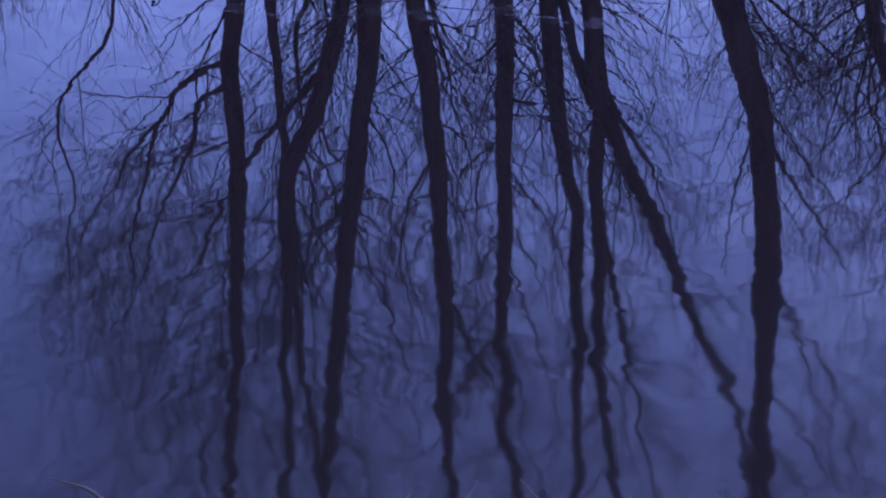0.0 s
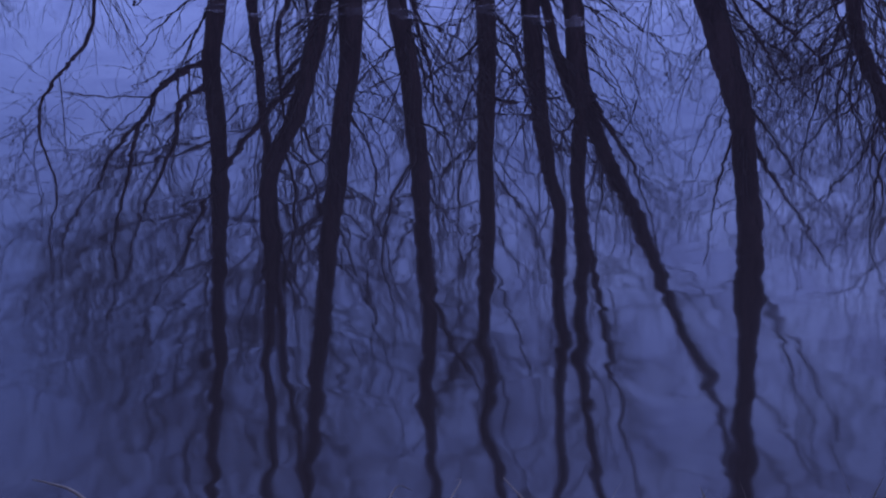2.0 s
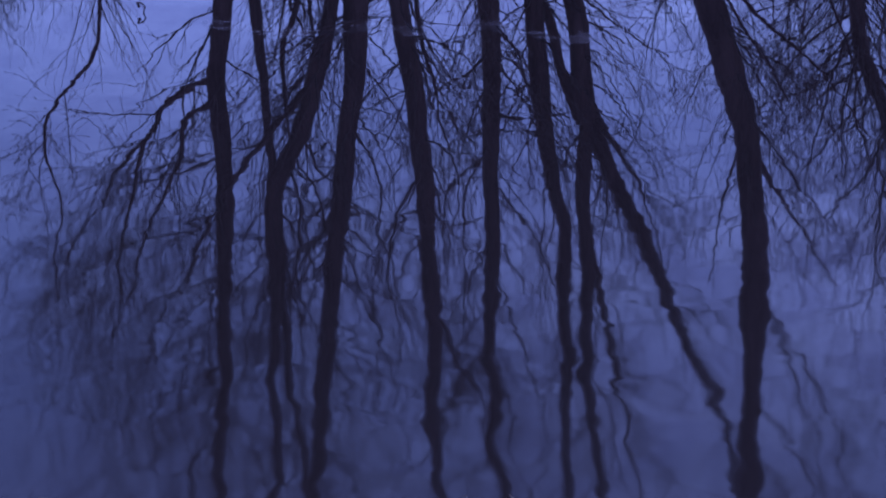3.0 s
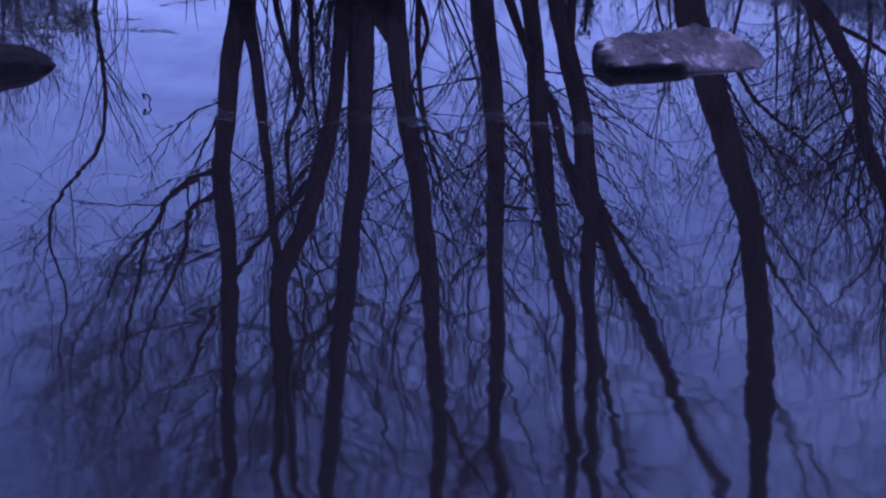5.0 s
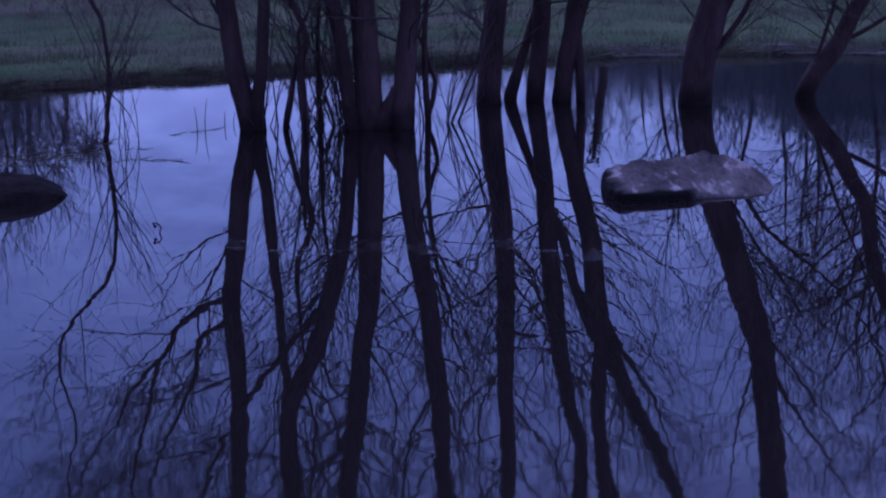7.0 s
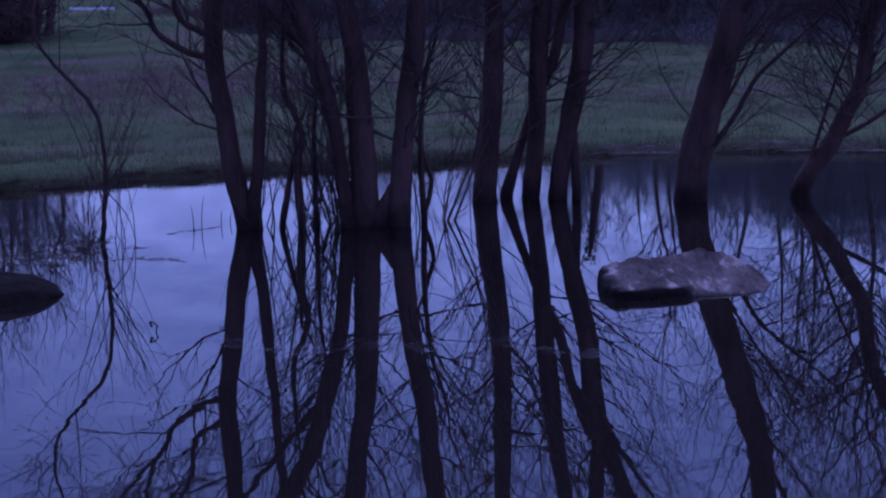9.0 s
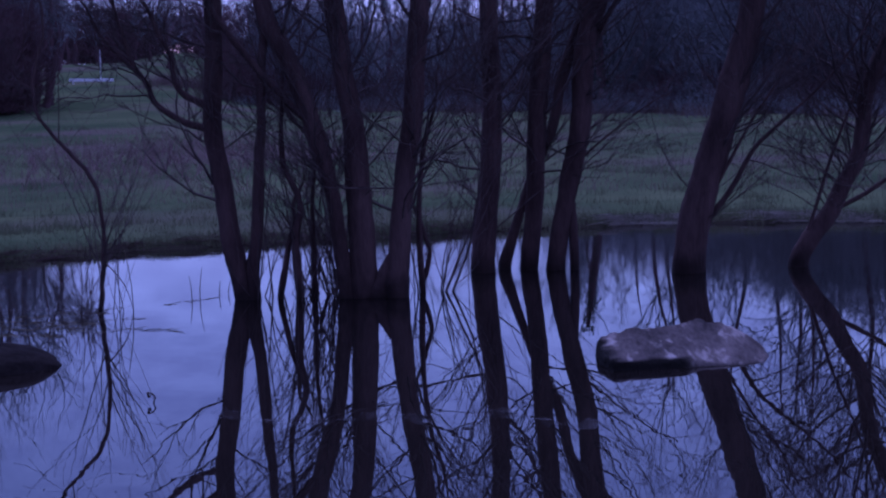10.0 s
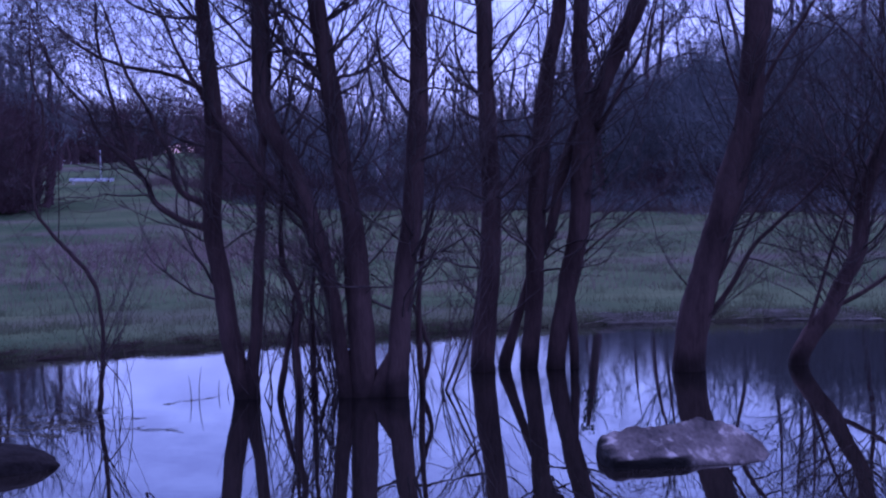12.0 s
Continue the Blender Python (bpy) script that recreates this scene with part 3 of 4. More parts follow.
i1 = limb_rows([(2.16, 0.40, 0.028), (2.38, 0.68, 0.023), (2.57, 1.01, 0.019), (2.75, 1.19, 0.016), (2.91, 1.33, 0.014), (3.12, 1.52, 0.012), (3.32, 1.74, 0.010), (3.6, 2.15, 0.006)], 17.5, -0.1)
i2 = limb_rows([(2.62, 2.20, 0.022), (2.81, 2.56, 0.019), (3.00, 2.84, 0.016), (3.15, 3.07, 0.013), (3.4, 3.5, 0.008)], 17.5)
i3 = limb_rows([(2.68, 3.50, 0.015), (2.83, 3.77, 0.014), (3.11, 4.09, 0.012), (3.22, 4.37, 0.011), (3.39, 4.84, 0.010), (3.55, 5.30, 0.006)], 17.5)
i4 = limb_rows([(2.67, 4.50, 0.024), (2.79, 4.69, 0.022), (3.07, 4.99, 0.018), (3.18, 5.28, 0.015), (3.40, 5.58, 0.010)], 17.5)
i5 = limb_rows([(2.56, 2.12, 0.014), (2.41, 2.58, 0.011), (2.33, 3.00, 0.008), (2.28, 3.45, 0.005)], 17.45)
i6 = limb_rows([(2.18, 0.58, 0.017), (2.34, 0.86, 0.015), (2.56, 1.25, 0.012), (2.76, 1.54, 0.010), (2.95, 1.88, 0.006)], 17.45)
water_tree("thick leaning bare tree, the stoutest trunk in the pond", (2.02, 17.49), [("trunk", li)], [i1, i2, i3, i4, i6], [(li, 2.6, 7, 2, 1.4, 1), (li, 0.9, 2.6, 5, 1.2, 1)],
           [(li, 0.3, 1.9, 26, 1), (li, 0.5, 1.9, 3, -1)], [i5])
lj = stem_line(J, 17.71, top=2.5, seed=12)
j2 = limb_rows([(3.06, 0.28, 0.018), (3.15, 0.56, 0.016), (3.28, 0.96, 0.014), (3.48, 1.47, 0.011), (3.60, 1.95, 0.007)], 17.68)
j1 = limb_rows([(3.28, 0.46, 0.026), (3.50, 0.56, 0.022), (3.76, 0.72, 0.018), (4.2, 1.05, 0.012)], 17.8)
water_tree("crooked bare tree bending low over the water", (2.98, 17.71), [("trunk", lj)], [j1, j2], [(lj, 0.8, 5, 12, 1.2, None), (j1, 0.4, 1.1, 6, 0.8, None)],
           [(lj, 0.3, 1.6, 14, 1), (lj, 0.4, 1.8, 22, -1)])

# sapling with a bent stem
K = [(-2.62, 0.0, 0.021), (-2.60, 0.21, 0.019), (-2.58, 0.55, 0.0165), (-2.60, 0.85, 0.016), (-2.66, 1.02, 0.0155), (-2.77, 1.17, 0.015), (-2.87, 1.28, 0.0145), (-2.99, 1.43, 0.0135),
     (-3.045, 1.55, 0.0125), (-3.05, 1.72, 0.0115), (-3.02, 1.88, 0.0105), (-2.965, 2.08, 0.0095), (-2.955, 2.25, 0.009), (-3.01, 2.42, 0.008), (-3.04, 2.62, 0.0065), (-3.04, 2.95, 0.004)]
lk = stem_line([tuple(r) for r in spline(K, 3)], 15.56, top=0.3, seed=13)
lk = [(x + 0.010 * noise.noise(Vector((0, 3, z * 7))) + 0.008 * noise.noise(Vector((5, 0, z * 17))), y, z, r) for x, y, z, r in lk]
sap = thing("sapling", (-2.62, 15.56, -0.45), "thin crooked sapling with wispy shoots in the water", "tree")
part("stem", bark_tube(lk, 8), BARK, sap)
tw = Soup()
for dx, way, ln in ((-0.09, -0.10, 1.5), (-0.05, 0.02, 1.2), (0.05, 0.10, 1.3), (0.10, 0.22, 1.1), (0.17, -0.05, 0.8), (-0.16, 0.04, 0.9)):
    shoot(tw, (-2.60 + dx, 15.56 + dx * 0.5, -0.15), (way, rng.gauss(0, 0.08), 1), ln, 0.0052, 1, 0.4, 0.13, (0, 3))
for dx, z, way, ln in ((0.0, 0.28, 0.42, 0.85), (0.01, 0.36, 0.62, 0.75), (0.02, 0.45, 0.30, 1.0), (0.02, 0.5, -0.45, 0.9), (0.01, 0.3, -0.32, 1.1), (0.03, 0.62, 0.55, 0.7), (0.0, 0.2, 0.2, 0.9), (0.0, 0.22, -0.2, 0.8)):
    shoot(tw, (-2.60 + dx, 15.56, z), (way, rng.gauss(0, 0.2), 1), ln, 0.0065, 0, 0.35, 0.13, (2, 1))
crown(tw, lk, 0.9, 2.6, 7, 0.55, (4, 2))
part("crown", tw, TWIG, sap, "", "stuff")
droop = Soup()
arch = spline([(-2.585, 15.56, 0.40), (-2.54, 15.55, 0.345), (-2.45, 15.55, 0.235), (-2.40, 15.56, 0.12), (-2.368, 15.58, -0.05)], 5)
droop.tube(arch, [0.006 - 0.0002 * k for k in range(len(arch))], 6)
part("shoot", droop, BARK, sap, "thin shoot arching down into the water")
for rows in ([(-3.04, 1.66), (-3.17, 1.77), (-3.19, 1.88), (-3.10, 2.06), (-3.05, 2.33)], [(-2.88, 1.31), (-2.87, 1.53), (-2.86, 1.88), (-2.83, 2.1)], [(-3.05, 1.72), (-3.12, 1.95), (-3.08, 2.3), (-3.1, 2.6)]):
    one = Soup()
    path = spline([(x, 15.56, z) for x, z in rows], 5)
    one.tube(path, [0.0055 * (1 - 0.7 * k / len(path)) for k in range(len(path))], 5)
    part("shoot", one, BARK, sap)


# shrubs of thin stems between the trunks
def shrub(label, at, n, spread, tall, thick, lean=0.25, fork=(6, 3)):
    s = thing("shrub", (*at, -0.3), label, "shrub", "shrubs in the pond")
    for i in range(n):
        a = rng.uniform(0, 6.28)
        one = Soup()
        foot = Vector((at[0] + spread * 0.5 * math.cos(a), at[1] + spread * 0.4 * math.sin(a), -0.3))
        shoot(one, foot, (lean * math.cos(a), 0.2 * math.sin(a), 1), tall * rng.uniform(0.6, 1.2), thick * rng.uniform(0.5, 1.1), 0, 0.4, 0.12, fork)
        part("stem", one, TWIG, s)


shrub("tangle of thin dark stems between the trunks", (-1.2, 16.3), 22, 0.75, 1.9, 0.0095, -0.32, (4, 2))
shrub("slanting thin bare shoots among the trunks", (-0.98, 16.5), 8, 0.6, 2.4, 0.0115, -0.45, (4, 2))
LSTEMS = ([(-1.16, 0.0, 0.035), (-1.18, 0.26, 0.033), (-1.18, 0.50, 0.031), (-1.14, 0.70, 0.029), (-1.185, 0.88, 0.026), (-1.25, 1.01, 0.024), (-1.27, 1.23, 0.020), (-1.25, 1.6, 0.014)],
          [(-1.32, 0.0, 0.026), (-1.275, 0.26, 0.024), (-1.24, 0.43, 0.022), (-1.19, 0.6, 0.020)],
          [(-1.05, 0.0, 0.020), (-1.05, 0.39, 0.018), (-1.05, 0.70, 0.015), (-1.02, 1.01, 0.013), (-0.99, 1.36, 0.011)])
MSTEMS = ([(-0.21, 0.0, 0.027), (-0.22, 0.21, 0.027), (-0.225, 0.43, 0.025), (-0.22, 0.70, 0.022), (-0.20, 0.93, 0.020), (-0.17, 1.15, 0.018), (-0.09, 1.41, 0.013)],
          [(-0.215, 0.0, 0.022), (-0.18, 0.14, 0.022), (-0.158, 0.23, 0.020), (-0.147, 0.32, 0.018), (-0.18, 0.43, 0.018), (-0.212, 0.55, 0.016)])


def wiry(label, at, lines, twig=0.5):
    s = thing("shrub", (*at, -0.45), label, "shrub", "shrubs in the pond")
    net = Soup()
    for i, rows in enumerate(lines):
        line = stem_line(rows, at[1] + 0.05 * i, top=0.5, seed=i)
        part("stem", bark_tube(line, 7, 0.1, i), BARK, s)
        crown(net, line, 0.3, 2.4, 5, twig, (5, 3))
    part("crown", net, TWIG, s, "", "stuff")


wiry("crooked dark shrub stems growing between two trunks", (-1.15, 16.15), LSTEMS)
wiry("knotted thin shrub stem close to a trunk", (-0.2, 16.45), MSTEMS, 0.7)
shrub("few wiry stems beside a trunk in water", (-0.2, 16.5), 6, 0.2, 1.7, 0.014, 0.35, (5, 3))
shrub("low dark twigs standing in the shallow water", (-3.25, 15.9), 12, 0.8, 0.55, 0.007)
shrub("low dark twigs standing in the shallow water", (-2.95, 15.2), 8, 0.6, 0.4, 0.006)


# ---- stones in the water ----
def stone(label, at, size, seed, turn, mat, square, rough):
    bm = bmesh.new()
    bmesh.ops.create_icosphere(bm, subdivisions=5, radius=1.0)
    for v in bm.verts:
        c = v.co.normalized()
        q = c / (abs(c.x) ** square + abs(c.y) ** square + abs(c.z) ** square) ** (1 / square)
        q *= 1 + rough * (0.09 * noise.noise(c * 1.6 + Vector((seed, 0, 0))) + 0.06 * noise.noise(c * 4 + Vector((0, seed, 0))) + 0.045 * noise.noise(c * 9) + 0.02 * noise.noise(c * 21))
        v.co = Vector((q.x * size[0], q.y * size[1], q.z * size[2]))
    me = bpy.data.meshes.new("stone")
    bm.to_mesh(me)
    bm.free()
    me.materials.append(mat)
    me.polygons.foreach_set("use_smooth", [True] * len(me.polygons))
    ob = new("stone", me)
    ob.matrix_world = pose(*at, 0, 0, turn)
    return tagged(ob, label, "stone")


def slab_stone(label, at):
    """A broad slab: a blunt block at one end, a gently dipping lobe at the other whose front runs out under the water."""
    def along(u, xs, ys):
        return float(np.interp(u, xs, ys))

    def face(u, f):
        front = along(u, (-1, -0.85, -0.1, 0.08, 0.2, 1), (0.062, 0.062, 0.050, 0.030, 0.012, 0.006))
        back = along(u, (-1, -0.77, -0.25, 0.0, 0.35, 0.6, 0.78, 0.93, 1), (0.10, 0.128, 0.145, 0.150, 0.170, 0.145, 0.118, 0.055, 0.03))
        lump = 0.014 * noise.noise(Vector((u * 3, f * 3, 4))) + 0.014 * noise.noise(Vector((u * 8, f * 6, 9))) + 0.008 * noise.noise(Vector((u * 18, f * 13, 2)))
        e = max(0.0, min(1.0, f / 0.035, (1 - f) / 0.10, (1 - abs(u)) / 0.07))
        return (front + (back - front) * f + lump * (0.3 + f)) * (0.55 + 0.45 * math.sqrt(1 - (1 - e) ** 2))

    nu, nf, deep = 72, 30, 4
    verts, faces = [], []
    for i in range(nu + 1):
        u = math.sin((i / nu - 0.5) * math.pi)
        near = along(u, (-1, -0.9, -0.08, 0.10, 0.3, 0.6, 0.88, 1), (-0.36, -0.61, -0.545, -0.51, -0.50, -0.49, -0.36, -0.16))
        far = along(u, (-1, -0.9, -0.6, 0.0, 0.3, 0.6, 0.88, 1), (0.06, 0.2, 0.32, 0.42, 0.54, 0.46, 0.16, -0.02))
        near += 0.02 * noise.noise(Vector((u * 5, 0, 3)))
        for j in range(nf + 1):
            f = j / nf
            verts.append((u * 0.5, near + (far - near) * f, face(u, f)))
    at_grid = lambda i, j: i * (nf + 1) + j
    for i in range(nu):
        for j in range(nf):
            faces.append((at_grid(i, j), at_grid(i + 1, j), at_grid(i + 1, j + 1), at_grid(i, j + 1)))
    rim = [at_grid(i, 0) for i in range(nu)] + [at_grid(nu, j) for j in range(nf)] + [at_grid(i, nf) for i in range(nu, 0, -1)] + [at_grid(0, j) for j in range(nf, 0, -1)]
    upper = rim
    for k in range(1, deep + 1):
        start = len(verts)
        for r in rim:
            x, y, z = verts[r]
            verts.append((x * (1 + 0.02 * k), y - 0.015 * k, z + (-0.3 - z) * k / deep))
        lower = list(range(start, start + len(rim)))
        for a in range(len(rim)):
            c = (a + 1) % len(rim)
            faces.append((upper[a], lower[a], lower[c], upper[c]))
        upper = lower
    faces.append(tuple(reversed(upper)))
    me = bpy.data.meshes.new("stone")
    me.from_pydata(verts, [], faces)
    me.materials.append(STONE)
    me.polygons.foreach_set("use_smooth", [True] * len(me.polygons))
    ob = new("stone", me)
    ob.location = at
    return tagged(ob, label, "stone")


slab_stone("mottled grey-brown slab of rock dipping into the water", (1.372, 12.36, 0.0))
stone("dark low wet boulder half under water", (-2.99, 12.62, -0.045), (0.60, 0.42, 0.19), 8.0, 6, WET_STONE, 2.5, 0.45)


# ---- grass on the banks and the meadow ----
def blades(name, count, mat, label, place, tall, wide):
    nr = np.random.RandomState(len(name) + count)
    x, y = place(nr, count)
    keep = shore_dist(x, y) > -0.05
    x, y = x[keep], y[keep]
    z = ground_z(x, y) - 0.01
    k = len(x)
    a, hgt = nr.uniform(0, 6.28, k), tall * nr.uniform(0.4, 1.2, k)
    wid = wide * nr.uniform(0.6, 1.4, k)
    lx, ly = hgt * nr.normal(0, 0.28, k), hgt * nr.normal(0, 0.28, k)
    base = np.stack([x, y, z], -1)
    sidev = np.stack([np.cos(a) * wid, np.sin(a) * wid, np.zeros(k)], -1)
    mid = base + np.stack([lx * 0.4, ly * 0.4, hgt * 0.6], -1)
    tip = base + np.stack([lx, ly, hgt], -1)
    v = np.stack([base - sidev, base + sidev, mid + sidev * 0.6, mid - sidev * 0.6, tip], 1).reshape(-1, 3)
    i = np.arange(k) * 5
    me = bpy.data.meshes.new(name)
    me.from_pydata(v.tolist(), [], np.stack([i, i + 1, i + 2, i + 3], -1).tolist() + np.stack([i + 3, i + 2, i + 4], -1).tolist())
    me.materials.append(mat)
    return tagged(new(name, me), label, "grass", kind="stuff")


def meadow(nr, k):
    y = 20 + 60 * nr.uniform(0, 1, k) ** 1.7
    return nr.uniform(-0.27, 0.27, k) * y, y


def far_edge(nr, k):
    x = nr.uniform(-7, 7, k)
    return x, np.interp(x, FAR_X, FAR_Y) + np.abs(nr.normal(0, 0.35, k))


def wood_edge(nr, k):
    x = nr.uniform(-14, 22, k)
    return x, np.interp(x, EDGE_X, EDGE_Y) - np.abs(nr.normal(0, 3.6, k)) * (1 + 0.5 * np.sin(x * 1.7))


def near_edge(nr, k):
    return nr.uniform(-3, 3, k), 3.85 - np.abs(nr.normal(0, 0.35, k)) + 0.04


def far_meadow(nr, k):
    y = 27 + 50 * nr.uniform(0, 1, k) ** 1.2
    return nr.uniform(-0.25, 0.25, k) * y, y


def tufts(nr, k):
    """Blades that stand together in loose tussocks."""
    y = 22.5 + 45 * nr.uniform(0, 1, k // 40 + 1) ** 1.5
    x = nr.uniform(-0.25, 0.25, len(y)) * y
    pick = nr.randint(0, len(y), k)
    return x[pick] + nr.normal(0, 0.13, k), y[pick] + nr.normal(0, 0.13, k)


blades("meadow_grass", 40000, GRASS, "short dull green meadow grass", meadow, 0.04, 0.005)
blades("tussock_grass", 26000, TUSSOCK, "loose tussocks of longer faded grass on the meadow", tufts, 0.12, 0.004)
blades("dead_meadow_grass", 22000, STRAW, "faded dead stalks among the grass", far_meadow, 0.13, 0.004)
blades("bank_grass", 16000, TUSSOCK, "matted grass overhanging the far bank", far_edge, 0.07, 0.004)
blades("near_bank_grass", 700, DEAD, "pale dry blades on the near bank", near_edge, 0.10, 0.003)


EDGE_X, EDGE_Y = (-60, -8, 2.6, 9.8, 16, 60), (112, 104, 84, 70, 62, 50)
blades("edge_grass", 26000, RUST, "rusty tall dead grass at the foot of the woods", wood_edge, 0.5, 0.007)


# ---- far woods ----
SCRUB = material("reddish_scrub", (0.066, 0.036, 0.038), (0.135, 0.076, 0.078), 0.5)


def woods(name, label, rows, per_tree, seed, long=0.9, wide=0.03, mat=None):
    """Bare thicket: trunks and a fog of twigs. rows: x, y, height, spread."""
    nr = np.random.RandomState(seed)
    vs, fs, base = [], [], 0
    for x, y, tall, spread in rows:
        g = float(ground_z(np.array(x), np.array(y)))
        k = per_tree
        zz = tall * nr.beta(1.25, 1.05, k)
        rad = spread * np.sqrt(nr.uniform(0, 1, k)) * (0.55 + 0.6 * np.sin(np.clip(zz / tall, 0, 1) * 2.6))
        an = nr.uniform(0, 6.28, k)
        p = np.stack([x + rad * np.cos(an), y + rad * np.sin(an), g + zz], -1)
        w = np.stack([np.cos(an) * 0.5 + nr.normal(0, 0.5, k), np.sin(an) * 0.5 + nr.normal(0, 0.5, k), nr.uniform(0.2, 1.4, k)], -1)
        w /= np.linalg.norm(w, axis=1)[:, None]
        ln = (long * nr.uniform(0.4, 1.3, k) * (1.15 - 0.6 * zz / tall))[:, None]
        s = np.cross(w, nr.normal(0, 1, (k, 3)))
        s = s / np.linalg.norm(s, axis=1)[:, None] * (wide * nr.uniform(0.4, 1.2, k) * (1.2 - 0.75 * zz / tall))[:, None]
        bend = nr.normal(0, 0.16, (k, 3)) * ln
        v = np.stack([p - s, p + s, p + w * ln * 0.55 + bend + s * 0.6, p + w * ln * 0.55 + bend - s * 0.6, p + w * ln], 1).reshape(-1, 3)
        i = base + np.arange(k) * 5
        vs.append(v)
        fs += np.stack([i, i + 1, i + 2, i + 3], -1).tolist() + np.stack([i + 3, i + 2, i + 4], -1).tolist()
        base += k * 5
    me = bpy.data.meshes.new(name)
    me.from_pydata(np.concatenate(vs).tolist(), [], fs)
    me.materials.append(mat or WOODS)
    return tagged(new(name, me), label, "woods", kind="stuff")


BEARING = (-0.30, -0.20, -0.183, -0.176, -0.161, -0.146, -0.130, -0.118, -0.103, -0.05, 0.032, 0.049, 0.073, 0.10, 0.14, 0.168, 0.21, 0.30)
RISE = (0.054, 0.052, 0.047, 0.039, 0.037, 0.044, 0.043, 0.040, 0.040, 0.038, 0.036, 0.035, 0.041, 0.052, 0.064, 0.071, 0.079, 0.084)


def skyline(x, y):
    """The height above the ground that the closed mass of the woods reaches on that bearing."""
    return 1.7 + y * float(np.interp(x / y, BEARING, RISE)) - float(ground_z(np.array(x), np.array(y)))


nr = np.random.RandomState(5)
rows, bushes, low_rows = [], [], []
for i in range(166):
    x = nr.uniform(-9, 27)
    y = np.interp(x, EDGE_X, EDGE_Y) + nr.uniform(0, 15)
    rows.append((x, y, skyline(x, y) * nr.uniform(0.72, 1.02), nr.uniform(1.0, 1.9)))
for i in range(120):
    x = nr.uniform(-9, 24)
    bushes.append((x, np.interp(x, EDGE_X, EDGE_Y) - abs(nr.normal(0, 1.2)), nr.uniform(0.5, 1.9), nr.uniform(0.5, 1.1)))
for i in range(170):
    x = nr.uniform(-9, 20)
    low_rows.append((x, np.interp(x, EDGE_X, EDGE_Y) - abs(nr.normal(0, 5.0)), nr.uniform(0.3, 1.1), nr.uniform(0.5, 1.3)))
foot = np.random.RandomState(14)
for i in range(24):
    y = foot.uniform(92, 101)
    bushes.append((foot.uniform(-0.109, -0.088) * y, y, foot.uniform(1.8, 3.0), foot.uniform(0.7, 1.1)))
woods("edge_scrub", "low bare scrub before the woods", low_rows, 160, 29, 0.4, 0.011)
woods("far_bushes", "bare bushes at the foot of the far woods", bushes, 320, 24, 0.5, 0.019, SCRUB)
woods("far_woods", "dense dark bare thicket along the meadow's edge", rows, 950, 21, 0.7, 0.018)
rows = []
for i in range(130):
    y = nr.uniform(60, 78)
    x = nr.uniform(0.07, 0.27) * y
    y = max(y, float(np.interp(x, EDGE_X, EDGE_Y)) + nr.uniform(0, 10))
    rows.append((x, y, skyline(x, y) * nr.uniform(0.72, 1.04), nr.uniform(1.0, 1.8)))
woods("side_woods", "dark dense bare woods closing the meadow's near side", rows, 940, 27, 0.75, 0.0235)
rows = []
for i in range(75):
    y = nr.uniform(76, 84)
    x = nr.uniform(-0.30, -0.198) * y
    rows.append((x, y, skyline(x, y) * nr.uniform(0.7, 1.08), nr.uniform(0.9, 1.6)))
for i in range(32):
    y = nr.uniform(74, 80)
    x = nr.uniform(-0.24, -0.205) * y
    rows.append((x, y, skyline(x, y) * nr.uniform(0.4, 0.9), nr.uniform(0.7, 1.2)))
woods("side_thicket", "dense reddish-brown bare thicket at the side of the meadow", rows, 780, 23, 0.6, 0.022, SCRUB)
rows = []
for i in range(185):
    y = nr.uniform(156, 180)
    x = nr.uniform(-0.30, -0.05) * y
    if -0.135 < x / y < -0.115:
        y += 34
        x = -0.125 * y
    rows.append((x, y, skyline(x, y) * nr.uniform(0.75, 1.05), nr.uniform(1.8, 3.0)))
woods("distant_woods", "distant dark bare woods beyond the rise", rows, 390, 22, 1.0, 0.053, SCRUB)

# taller bare trees that stand out of the woods
def bare_tree(x, y, tall, limbs, seed, bole=0.25):
    rng.seed(seed)
    g = float(ground_z(np.array(x), np.array(y)))
    t = thing("tree", (x, y, g - 0.1), "tall bare tree at the edge of the far woods", "tree", "bare trees of the far woods")
    line = [(x, y, g - 0.1, 0.16)]
    px, py = x, y
    for k in range(1, 7):
        px, py = px + rng.gauss(0, 0.16), py + rng.gauss(0, 0.16)
        line.append((px, py, g + tall * k / 6, 0.16 * (1 - k / 6.5)))
    part("trunk", bark_tube(line, 7), SCRUB, t)
    net = Soup()
    rows = [r for r in spline(line, 5) if r[2] > g + tall * bole]
    for _ in range(limbs):
        r = rng.choice(rows)
        a = rng.uniform(0, 6.28)
        shoot(net, r[:3], (math.cos(a), math.sin(a), rng.uniform(0.5, 1.6)), tall * rng.uniform(0.2, 0.42), max(r[3] * 0.5, 0.03), 0, 0.35, 0.28, (6, 4), 0.4)
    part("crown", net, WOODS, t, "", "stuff")


